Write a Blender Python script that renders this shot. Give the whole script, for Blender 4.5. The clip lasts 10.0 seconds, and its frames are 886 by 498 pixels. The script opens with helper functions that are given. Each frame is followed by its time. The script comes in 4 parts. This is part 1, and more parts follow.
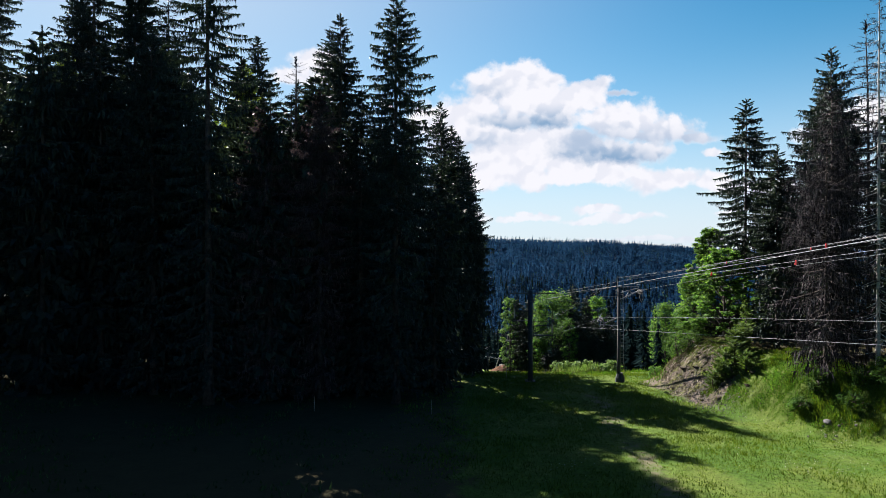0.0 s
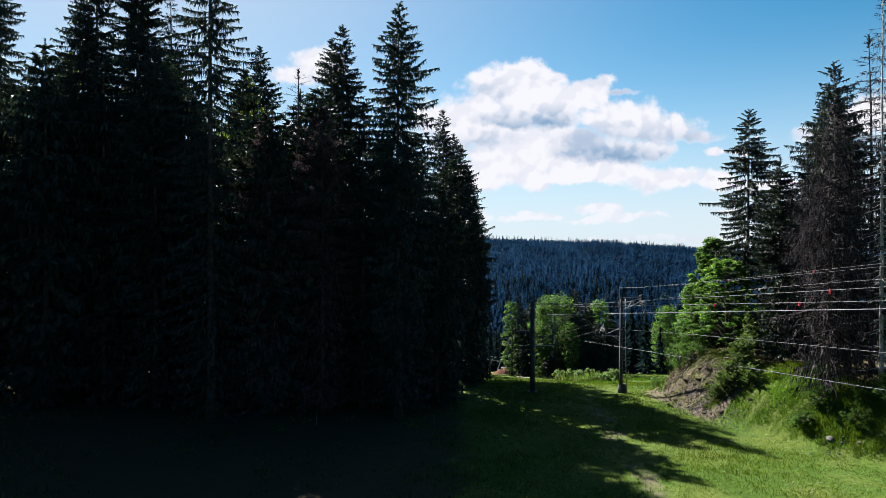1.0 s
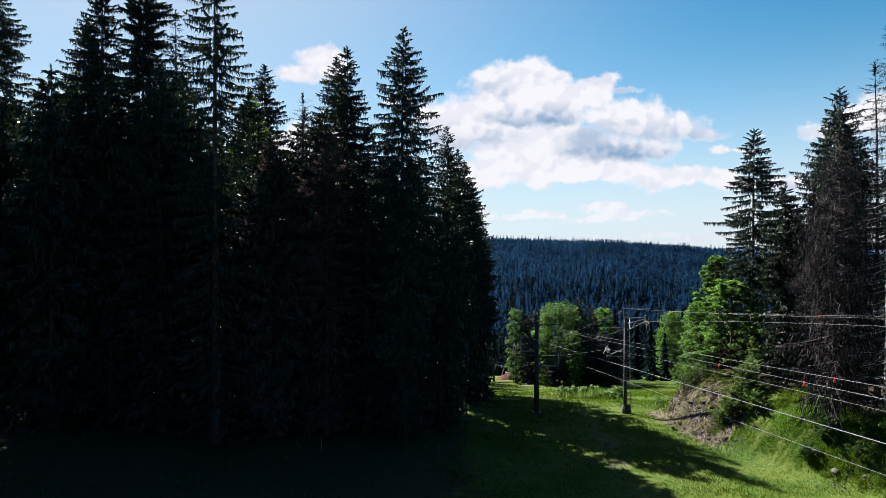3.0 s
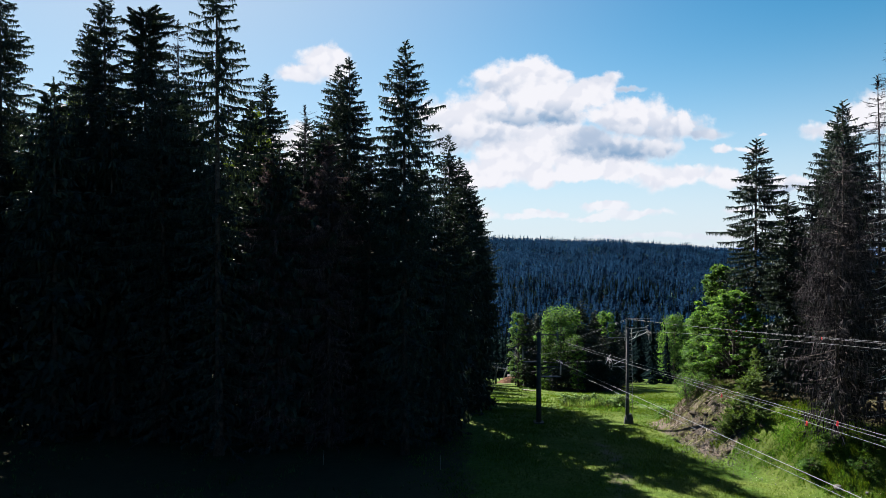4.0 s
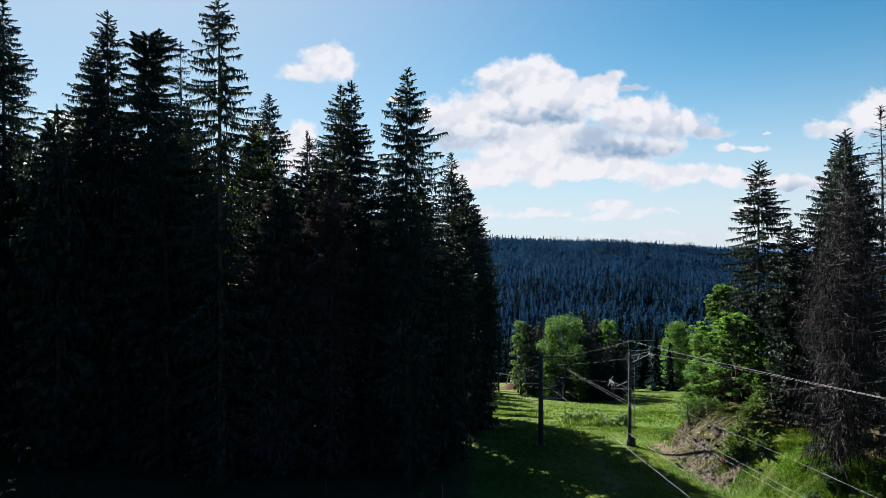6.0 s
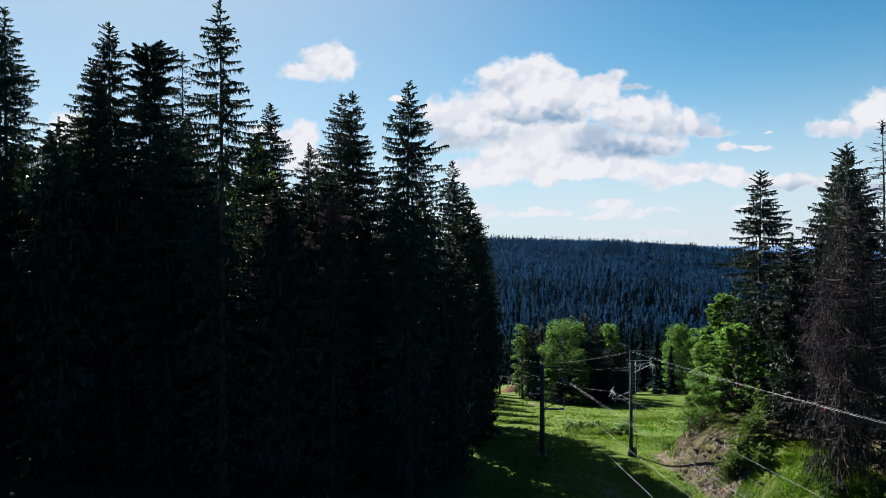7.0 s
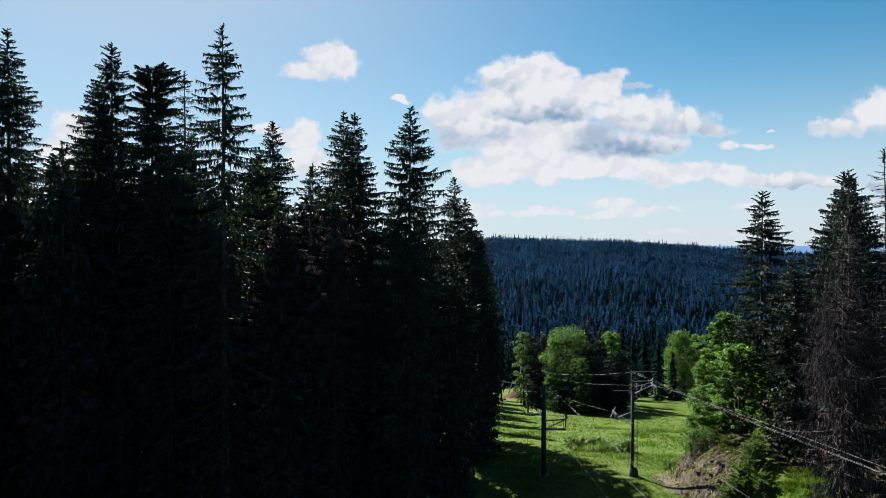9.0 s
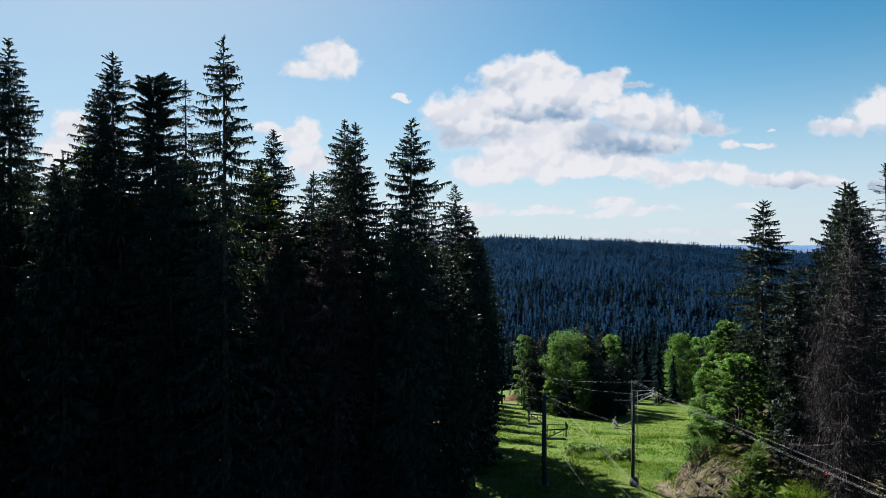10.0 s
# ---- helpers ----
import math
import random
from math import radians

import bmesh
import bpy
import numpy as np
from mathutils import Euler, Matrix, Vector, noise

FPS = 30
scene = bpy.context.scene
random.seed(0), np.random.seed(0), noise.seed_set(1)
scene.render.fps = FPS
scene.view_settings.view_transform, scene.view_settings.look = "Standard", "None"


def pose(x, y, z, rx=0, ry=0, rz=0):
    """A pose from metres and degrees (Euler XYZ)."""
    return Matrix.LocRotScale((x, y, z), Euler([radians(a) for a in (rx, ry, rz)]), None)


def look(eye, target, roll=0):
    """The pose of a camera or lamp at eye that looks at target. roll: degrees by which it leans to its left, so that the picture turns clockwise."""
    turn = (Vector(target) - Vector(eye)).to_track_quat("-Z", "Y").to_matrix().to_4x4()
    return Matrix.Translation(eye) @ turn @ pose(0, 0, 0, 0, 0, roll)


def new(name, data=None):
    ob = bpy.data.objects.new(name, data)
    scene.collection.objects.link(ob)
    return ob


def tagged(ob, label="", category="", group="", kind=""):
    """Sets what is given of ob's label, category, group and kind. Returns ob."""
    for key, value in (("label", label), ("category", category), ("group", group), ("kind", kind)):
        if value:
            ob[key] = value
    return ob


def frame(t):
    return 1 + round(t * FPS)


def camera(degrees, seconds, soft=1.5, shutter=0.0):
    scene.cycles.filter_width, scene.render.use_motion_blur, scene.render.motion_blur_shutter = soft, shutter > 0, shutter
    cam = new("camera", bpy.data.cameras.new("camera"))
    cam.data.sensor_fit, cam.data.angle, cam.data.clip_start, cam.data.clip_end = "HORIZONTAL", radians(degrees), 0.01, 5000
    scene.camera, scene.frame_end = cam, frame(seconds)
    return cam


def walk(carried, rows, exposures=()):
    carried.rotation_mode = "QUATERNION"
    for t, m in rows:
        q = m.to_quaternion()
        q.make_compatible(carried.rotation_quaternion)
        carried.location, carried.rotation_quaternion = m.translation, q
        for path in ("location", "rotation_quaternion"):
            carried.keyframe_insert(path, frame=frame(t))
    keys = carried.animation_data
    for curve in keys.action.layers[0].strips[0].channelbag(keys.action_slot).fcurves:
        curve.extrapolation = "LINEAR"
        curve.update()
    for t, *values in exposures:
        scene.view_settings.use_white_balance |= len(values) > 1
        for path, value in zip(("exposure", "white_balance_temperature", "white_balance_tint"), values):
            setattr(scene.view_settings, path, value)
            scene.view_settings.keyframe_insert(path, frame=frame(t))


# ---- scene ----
cam = camera(69.6, 10.0, soft=0.8)
METRES, EYE, TILT, LEAN, TURN = 9.0, 10.8, 0.0, 0.0, 0.0
ROWS = [
    (0.0, 0.0, 0.0, 0.0, -0.0, 0.0, 0.0),
    (0.5, -0.0016, -0.0008, 0.0502, 0.08, -0.03, -0.01),
    (1.0, -0.0039, -0.0012, 0.1025, 0.16, -0.07, -0.01),
    (1.5, -0.0045, -0.0019, 0.1538, 0.26, -0.1, -0.01),
    (2.0, -0.0049, -0.0032, 0.2031, 0.35, -0.14, -0.02),
    (2.5, -0.0039, -0.0041, 0.2525, 0.44, -0.18, -0.03),
    (4.0, -0.007, -0.0067, 0.3995, 0.69, -0.27, 0.03),
    (4.5, -0.0058, -0.0071, 0.4527, 0.76, -0.3, 0.03),
    (5.0, -0.0028, -0.0073, 0.5057, 0.83, -0.31, 0.07),
    (5.5, -0.0004, -0.0087, 0.5575, 0.89, -0.33, 0.05),
    (7.0, -0.0015, -0.0125, 0.7098, 1.06, -0.43, 0.04),
    (7.5, -0.0024, -0.0139, 0.7597, 1.1, -0.46, 0.04),
    (8.0, -0.0019, -0.0155, 0.8083, 1.15, -0.48, 0.03),
    (8.5, -0.0015, -0.0172, 0.8564, 1.18, -0.51, 0.02),
    (9.0, -0.0016, -0.0184, 0.9046, 1.21, -0.53, 0.02),
    (9.5, -0.0024, -0.0206, 0.9514, 1.24, -0.57, 0.0),
    (10.0, -0.0034, -0.0196, 0.9993, 1.26, -0.62, -0.03),
]
walk(cam, [(t, pose(0, 0, EYE, TILT, LEAN, TURN) @ pose(METRES * x, METRES * y, METRES * z, 90 + pitch, roll, yaw)) for t, x, y, z, yaw, pitch, roll in ROWS], exposures=[(0.0, 2.24, 6150, 15), (5.5, 2.16, 6150, 14), (10.0, 2.06, 6150, 13)])

# ---- light ----
SUN_EL, SUN_AZ = 34.5, 29.0      # degrees; azimuth to the left of straight ahead
sun = new("sun", bpy.data.lights.new("sun", "SUN"))
sun.data.energy, sun.data.angle, sun.data.color = 5.0, radians(0.53), (1.0, 0.94, 0.83)
TO_SUN = Vector((-math.sin(radians(SUN_AZ)) * math.cos(radians(SUN_EL)), math.cos(radians(SUN_AZ)) * math.cos(radians(SUN_EL)), math.sin(radians(SUN_EL))))
sun.matrix_world = look(TO_SUN * 100, (0, 0, 0))


class Nodes:
    """A small helper to write node trees."""

    def __init__(self, tree):
        self.tree = tree
        tree.nodes.clear()

    def add(self, kind, **sets):
        n = self.tree.nodes.new(kind)
        for key, value in sets.items():
            setattr(n, key, value)
        return n

    def put(self, socket, value):
        if isinstance(value, bpy.types.NodeSocket):
            self.tree.links.new(value, socket)
        elif isinstance(value, (tuple, list)) and len(value) == 3 and socket.type == "RGBA":
            socket.default_value = (*value, 1)
        else:
            socket.default_value = value

    def math(self, op, a, b=0.0, c=0.0, clamp=False):
        n = self.add("ShaderNodeMath", operation=op, use_clamp=clamp)
        for i, v in enumerate((a, b, c)):
            self.put(n.inputs[i], v)
        return n.outputs[0]

    def vec(self, op, a, b=None, c=None):
        n = self.add("ShaderNodeVectorMath", operation=op)
        for i, v in enumerate((a, b, c)):
            if v is not None:
                self.put(n.inputs[i], v)
        return n.outputs["Value"] if op == "LENGTH" else n.outputs[0]

    def noise(self, scale, detail=3.0, rough=0.55, vector=None, colour=False):
        n = self.add("ShaderNodeTexNoise")
        n.inputs["Scale"].default_value, n.inputs["Detail"].default_value, n.inputs["Roughness"].default_value = scale, detail, rough
        if vector is not None:
            self.put(n.inputs["Vector"], vector)
        return n.outputs["Color" if colour else "Fac"]

    def ramp(self, fac, *stops):
        n = self.add("ShaderNodeValToRGB")
        els = n.color_ramp.elements
        while len(els) < len(stops):
            els.new(0.5)
        for e, (p, c) in zip(els, stops):
            e.position, e.color = p, (*c, 1) if isinstance(c, tuple) else (c, c, c, 1)
        self.put(n.inputs[0], fac)
        return n.outputs[0]

    def mix(self, fac, a, b, blend="MIX"):
        n = self.add("ShaderNodeMix", data_type="RGBA", blend_type=blend)
        self.put(n.inputs[0], fac)
        self.put(n.inputs[6], a)
        self.put(n.inputs[7], b)
        return n.outputs[2]

    def smooth(self, value, low, high):
        n = self.add("ShaderNodeMapRange", interpolation_type="SMOOTHSTEP")
        self.put(n.inputs[0], value)
        n.inputs[1].default_value, n.inputs[2].default_value = low, high
        return n.outputs[0]


# ---- sky with its clouds ----
world = bpy.data.worlds.new("sky")
scene.world = world
world.use_nodes = True
W = Nodes(world.node_tree)
sky = W.add("ShaderNodeTexSky", sky_type="NISHITA", sun_disc=False)
sky.sun_elevation, sky.sun_rotation = radians(SUN_EL), radians(-SUN_AZ)
sky.altitude, sky.air_density, sky.dust_density, sky.ozone_density = 900, 1.0, 0.25, 3.0
SKY = 0.052

# clouds from back to front: the height of the base and of the top, how grey the base is, then puffs as (bearing, height, half width, half height), in tangents from straight ahead
CLOUDS = [
    (-0.010, 0.060, 0.12, [(0.245, 0.062, 0.042, 0.009), (0.285, 0.050, 0.060, 0.007), (0.232, 0.045, 0.050, 0.006), (0.143, 0.051, 0.036, 0.007), (0.120, 0.046, 0.034, 0.005), (0.038, 0.052, 0.035, 0.012), (0.45, 0.056, 0.028, 0.007), (0.34, 0.014, 0.16, 0.006)]),
    (0.060, 0.150, 0.10, [(0.085, 0.142, 0.072, 0.046), (0.050, 0.114, 0.062, 0.030), (0.150, 0.160, 0.105, 0.050), (0.115, 0.118, 0.080, 0.030), (0.220, 0.140, 0.110, 0.036), (0.060, 0.190, 0.110, 0.036)]),
    (0.228, 0.285, 0.60, [(0.118, 0.272, 0.060, 0.028), (0.080, 0.252, 0.060, 0.032), (0.155, 0.266, 0.040, 0.024), (0.120, 0.240, 0.080, 0.030), (0.236, 0.258, 0.040, 0.016), (0.280, 0.245, 0.028, 0.007)]),
    (0.150, 0.215, 0.55, [(-0.020, 0.196, 0.044, 0.040), (0.022, 0.206, 0.060, 0.036), (0.054, 0.214, 0.050, 0.036), (0.006, 0.164, 0.056, 0.024), (0.060, 0.176, 0.070, 0.020)]),
    (0.190, 0.238, 1.00, [(0.150, 0.228, 0.080, 0.036), (0.206, 0.238, 0.062, 0.032), (0.104, 0.203, 0.064, 0.017), (0.160, 0.203, 0.080, 0.018)]),
    (0.128, 0.205, 1.00, [(0.268, 0.150, 0.100, 0.022), (0.320, 0.154, 0.046, 0.020), (0.212, 0.154, 0.056, 0.020)]),
    (0.158, 0.222, 0.62, [(0.290, 0.202, 0.070, 0.034), (0.252, 0.196, 0.060, 0.034), (0.340, 0.188, 0.070, 0.022), (0.390, 0.177, 0.050, 0.011), (0.216, 0.172, 0.050, 0.024), (0.290, 0.180, 0.090, 0.014)]),
    (0.070, 0.118, 0.22, [(0.050, 0.100, 0.050, 0.018), (0.140, 0.104, 0.040, 0.014), (0.200, 0.112, 0.056, 0.016), (0.262, 0.112, 0.050, 0.016), (0.320, 0.108, 0.046, 0.026), (0.372, 0.114, 0.050, 0.020), (0.430, 0.104, 0.046, 0.018), (0.47, 0.098, 0.03, 0.012)]),
    (0.082, 0.110, 0.75, [(0.535, 0.100, 0.045, 0.012), (0.575, 0.094, 0.040, 0.008), (0.51, 0.092, 0.05, 0.007), (0.655, 0.087, 0.028, 0.012)]),
    (0.135, 0.165, 0.15, [(0.425, 0.154, 0.020, 0.009), (0.468, 0.152, 0.026, 0.006), (0.487, 0.174, 0.009, 0.003)]),
    (0.150, 0.215, 0.25, [(0.602, 0.178, 0.060, 0.016), (0.645, 0.196, 0.056, 0.032), (0.69, 0.210, 0.06, 0.036), (0.80, 0.19, 0.10, 0.03)]),
    (0.240, 0.300, 0.22, [(-0.196, 0.294, 0.046, 0.028), (-0.236, 0.270, 0.054, 0.018), (-0.184, 0.280, 0.040, 0.024)]),
    (0.200, 0.230, 0.10, [(-0.090, 0.228, 0.012, 0.006), (-0.082, 0.222, 0.012, 0.006)]),
    (0.080, 0.180, 0.12, [(-0.235, 0.176, 0.028, 0.024), (-0.262, 0.168, 0.034, 0.018), (-0.300, 0.180, 0.024, 0.012), (-0.232, 0.130, 0.040, 0.034), (-0.612, 0.186, 0.034, 0.028), (-0.632, 0.140, 0.032, 0.034), (-0.648, 0.108, 0.022, 0.020)]),
]
way = W.add("ShaderNodeTexCoord").outputs["Generated"]
split = W.add("ShaderNodeSeparateXYZ")
W.put(split.inputs[0], way)
ahead = W.math("MAXIMUM", split.outputs[1], 0.02)
plane = W.add("ShaderNodeCombineXYZ")
W.put(plane.inputs[0], W.math("DIVIDE", split.outputs[0], ahead))
W.put(plane.inputs[1], W.math("DIVIDE", split.outputs[2], ahead))
flat = plane.outputs[0]
w1 = W.vec("MULTIPLY_ADD", W.noise(13, 3, 0.55, flat, True), (0.034, 0.026, 0), (-0.017, -0.013, 0))
w2 = W.vec("MULTIPLY_ADD", W.noise(55, 5, 0.6, flat, True), (0.018, 0.016, 0), (-0.009, -0.008, 0))
rolled = W.vec("ADD", flat, w1)
warped = W.vec("ADD", rolled, w2)


def heads(scale, at):
    """Rounded heads of vapour: 0 in the middle of one, rising towards its rim."""
    n = W.add("ShaderNodeTexVoronoi", feature="SMOOTH_F1", voronoi_dimensions="2D")
    n.inputs["Scale"].default_value, n.inputs["Smoothness"].default_value = scale, 0.35
    W.put(n.inputs["Vector"], at)
    return n.outputs["Distance"]


def lumps(at):
    return W.math("MULTIPLY_ADD", heads(52, at), 0.45, heads(21, at))


def nearest(blobs):
    """How far a way lies from the nearest of some puffs; 1 on its rim."""
    low = None
    for u, v, ru, rv in blobs:
        d = W.vec("LENGTH", W.vec("MULTIPLY_ADD", warped, (1.1 / ru, 1.12 / rv, 0), (-1.1 * u / ru, -1.12 * v / rv, 0)))
        low = d if low is None else W.math("SMOOTH_MIN", low, d, 0.25)
    return low


front = W.math("GREATER_THAN", split.outputs[1], 0.05)
# billows: the side of each head towards the sun is brighter
lump = lumps(warped)
relief = W.math("SUBTRACT", lump, lumps(W.vec("ADD", warped, (0.006, -0.011, 0))))
billow = W.smooth(W.math("ADD", W.math("MULTIPLY", relief, -0.75), W.math("MULTIPLY_ADD", W.noise(11, 4, 0.5, rolled), 0.5, -0.25)), -0.20, 0.20)
up = W.add("ShaderNodeSeparateXYZ")
W.put(up.inputs[0], rolled)
lit = W.mix(W.smooth(W.math("ADD", billow, W.math("MULTIPLY_ADD", W.noise(34, 5, 0.6, warped), 0.5, -0.20)), -0.1, 0.8), (0.89, 0.90, 0.915), (1.0, 0.99, 0.97))
frill = W.math("MULTIPLY_ADD", W.noise(80, 6, 0.6, flat), 0.6, -0.30)
cover, cloud = None, None
for base, top, grey, puffs in CLOUDS:
    lift = W.math("MULTIPLY_ADD", up.outputs[1], 1 / (top - base), -base / (top - base))
    tone = W.smooth(W.math("ADD", lift, W.math("MULTIPLY_ADD", billow, 0.24, -0.10)), 0.0, 0.78)
    soft_edge = W.math("MULTIPLY_ADD", tone, -0.30, 0.85)
    rim = W.math("SUBTRACT", 1.47, W.math("ADD", frill, W.math("MULTIPLY_ADD", lump, 0.44, nearest(puffs))))
    mask = W.smooth(W.math("DIVIDE", rim, soft_edge, clamp=True), 0.0, 1.0)
    shade = tuple(a + (b - a) * (1 - grey) for a, b in zip((0.27, 0.43, 0.60), (0.86, 0.88, 0.91)))
    own = W.mix(tone, shade, lit)
    cloud = own if cloud is None else W.mix(mask, cloud, own)
    cover = mask if cover is None else W.math("SUBTRACT", W.math("ADD", cover, mask), W.math("MULTIPLY", cover, mask))
cover = W.math("MULTIPLY", cover, front)
cover = W.math("MULTIPLY", cover, W.smooth(split.outputs[2], -0.09, 0.10))
tuned = W.add("ShaderNodeHueSaturation")
tuned.inputs["Saturation"].default_value, tuned.inputs["Value"].default_value = 1.24, 0.98
W.put(tuned.inputs["Color"], sky.outputs[0])
bg_sky, bg_cloud = W.add("ShaderNodeBackground"), W.add("ShaderNodeBackground")
high = W.smooth(split.outputs[2], 0.46, 0.80)
clear_sky = W.mix(1.0, tuned.outputs[0], W.mix(high, (0.125, 0.548, 0.475), (0.13, 0.40, 0.58)), "MULTIPLY")
to_sun = W.add("ShaderNodeVectorMath", operation="DOT_PRODUCT")
W.put(to_sun.inputs[0], way)
to_sun.inputs[1].default_value = TO_SUN
glare = W.math("MULTIPLY", W.math("POWER", W.math("MAXIMUM", to_sun.outputs["Value"], 0.0), 6.0), 0.82)
low_sky = W.math("DIVIDE", split.outputs[2], 0.19)
mist = W.math("POWER", 2.718, W.math("MULTIPLY", W.math("MULTIPLY", low_sky, low_sky), -1.0))
mist = W.math("MULTIPLY", mist, 0.88)
near_sun = W.mix(glare, clear_sky, (2.95, 3.06, 3.28))
W.put(bg_sky.inputs[0], W.mix(mist, near_sun, (3.38, 3.38, 3.58)))
W.put(bg_cloud.inputs[0], cloud)
bg_sky.inputs[1].default_value, bg_cloud.inputs[1].default_value = SKY, 0.202
both = W.add("ShaderNodeMixShader")
W.put(both.inputs[0], cover)
W.put(both.inputs[1], bg_sky.outputs[0])
W.put(both.inputs[2], bg_cloud.outputs[0])
W.put(W.add("ShaderNodeOutputWorld").inputs[0], both.outputs[0])


# ---- materials ----
def material(name, colour, rough=0.8, metal=0.0, bump=0.0, bump_scale=20.0, through_light=0.0, through_colour=None, spec=0.3):
    """colour: a function of Nodes that gives a colour socket, or a colour."""
    m = bpy.data.materials.new(name)
    m.use_nodes = True
    N = Nodes(m.node_tree)
    p = N.add("ShaderNodeBsdfPrincipled")
    c = colour(N) if callable(colour) else colour
    N.put(p.inputs["Base Color"], c)
    p.inputs["Roughness"].default_value, p.inputs["Metallic"].default_value = rough, metal
    p.inputs["Specular IOR Level"].default_value = spec
    if bump:
        b = N.add("ShaderNodeBump")
        b.inputs["Strength"].default_value, b.inputs["Distance"].default_value = bump, 0.05
        N.put(b.inputs["Height"], N.noise(bump_scale, 6, 0.65, N.add("ShaderNodeNewGeometry").outputs["Position"]))
        N.put(p.inputs["Normal"], b.outputs[0])
    shader = p.outputs[0]
    if through_light:
        t = N.add("ShaderNodeBsdfTranslucent")
        N.put(t.inputs[0], N.mix(1.0, c, through_colour or (1, 1, 1), "MULTIPLY"))
        x = N.add("ShaderNodeMixShader")
        x.inputs[0].default_value = through_light
        N.put(x.inputs[1], shader)
        N.put(x.inputs[2], t.outputs[0])
        shader = x.outputs[0]
    N.put(N.add("ShaderNodeOutputMaterial").inputs[0], shader)
    return m


def where(N):
    return N.add("ShaderNodeNewGeometry").outputs["Position"]


def island(N):
    return N.add("ShaderNodeNewGeometry").outputs["Random Per Island"]


def leafy(dark, mid, light, patch=0.5):
    """Foliage that varies from leaf to leaf and from bough to bough, and from tree to tree."""
    def colour(N):
        one = N.ramp(island(N), (0.0, dark), (0.55, mid), (1.0, light))
        big = N.ramp(N.noise(patch, 3, 0.6, where(N)), (0.3, 0.6), (0.7, 1.3))
        tree = N.ramp(N.add("ShaderNodeObjectInfo").outputs["Random"], (0.0, 0.75), (1.0, 1.2))
        return N.mix(1.0, N.mix(1.0, one, big, "MULTIPLY"), tree, "MULTIPLY")
    return colour


def two_tone(a, b, scale, fine=None):
    def colour(N):
        c = N.mix(N.smooth(N.noise(scale, 5, 0.6, where(N)), 0.35, 0.65), a, b)
        return N.mix(1.0, c, N.ramp(N.noise(fine or scale * 12, 4, 0.7, where(N)), (0.25, 0.6), (0.75, 1.3)), "MULTIPLY")
    return colour


M_NEEDLE = material("spruce_needles", leafy((0.011, 0.019, 0.019), (0.018, 0.030, 0.028), (0.036, 0.052, 0.037)), 0.6, through_light=0.14, through_colour=(1.3, 1.3, 0.6), spec=0.14)
# the blue in this base colour stands in for haze over the far forest
M_NEEDLE_HAZED = material("hazed_far_needles", leafy((0.0074, 0.026, 0.059), (0.0096, 0.032, 0.069), (0.013, 0.041, 0.077), 0.012), 1.0, spec=0.05, through_light=0.5)
# two paler needle colours; sun on these spruces is partly put into them
M_NEEDLE_LIGHT = material("light_needles", leafy((0.036, 0.068, 0.018), (0.070, 0.122, 0.029), (0.139, 0.205, 0.047)), 0.65, through_light=0.36, through_colour=(1.3, 1.3, 0.5))
M_NEEDLE_SUNLIT = material("sunlit_needles", leafy((0.039, 0.066, 0.013), (0.075, 0.111, 0.020), (0.134, 0.172, 0.031)), 0.65, through_light=0.42, through_colour=(1.3, 1.3, 0.5))
M_NEEDLE_VALLEY = material("valley_needles", leafy((0.0072, 0.015, 0.017), (0.0099, 0.021, 0.022), (0.014, 0.028, 0.025), 0.03), 1.0, spec=0.0, through_light=0.35)
M_SNAG = material("snag_bark", two_tone((0.028, 0.021, 0.018), (0.062, 0.048, 0.042), 2.5), 0.9, bump=0.5, bump_scale=12)
M_PETAL = material("white_petals", two_tone((0.258, 0.265, 0.246), (0.370, 0.370, 0.345), 3.0), 0.7)
M_SOIL = material("bare_soil", two_tone((0.016, 0.014, 0.0080), (0.052, 0.043, 0.030), 1.2), 1.0, bump=0.9, bump_scale=9, spec=0.05)
M_EARTH = material("reddish_earth", two_tone((0.068, 0.034, 0.018), (0.123, 0.068, 0.040), 0.8), 1.0, spec=0.05)
M_HERB = material("herbs", leafy((0.026, 0.067, 0.015), (0.053, 0.113, 0.023), (0.084, 0.157, 0.033), 0.5), 0.8, through_light=0.5, through_colour=(1.2, 1.2, 0.4), spec=0.1)
M_WEED = material("tall_weeds", leafy((0.049, 0.104, 0.027), (0.114, 0.194, 0.052), (0.215, 0.302, 0.098), 0.8), 0.7, through_light=0.35, through_colour=(1.2, 1.2, 0.6), spec=0.2)
M_FERN = material("forest_herbs", leafy((0.018, 0.040, 0.012), (0.034, 0.066, 0.018), (0.060, 0.100, 0.028), 0.5), 0.8, through_light=0.25, spec=0.1)
M_BRUSH = material("dry_brush", leafy((0.043, 0.036, 0.017), (0.083, 0.071, 0.034), (0.146, 0.126, 0.058), 0.5), 0.85, spec=0.1)
# the ridge's blue is distance haze put into its base colour
M_HAZE = material("hazed_distant_ridge", two_tone((0.028, 0.074, 0.160), (0.034, 0.086, 0.178), 0.01), 0.95)
M_DEAD = material("dead_twigs", leafy((0.0075, 0.0066, 0.0080), (0.016, 0.0140, 0.0165), (0.122, 0.104, 0.112)), 0.9, spec=0.1)
M_RUST = material("rusty_needles", leafy((0.041, 0.030, 0.037), (0.096, 0.066, 0.070), (0.165, 0.122, 0.112)), 0.9, spec=0.1, through_light=0.30)
M_LEAF = material("leaves", leafy((0.016, 0.043, 0.010), (0.049, 0.112, 0.024), (0.115, 0.198, 0.041)), 0.65, through_light=0.52, through_colour=(1.6, 1.6, 0.7), spec=0.1)
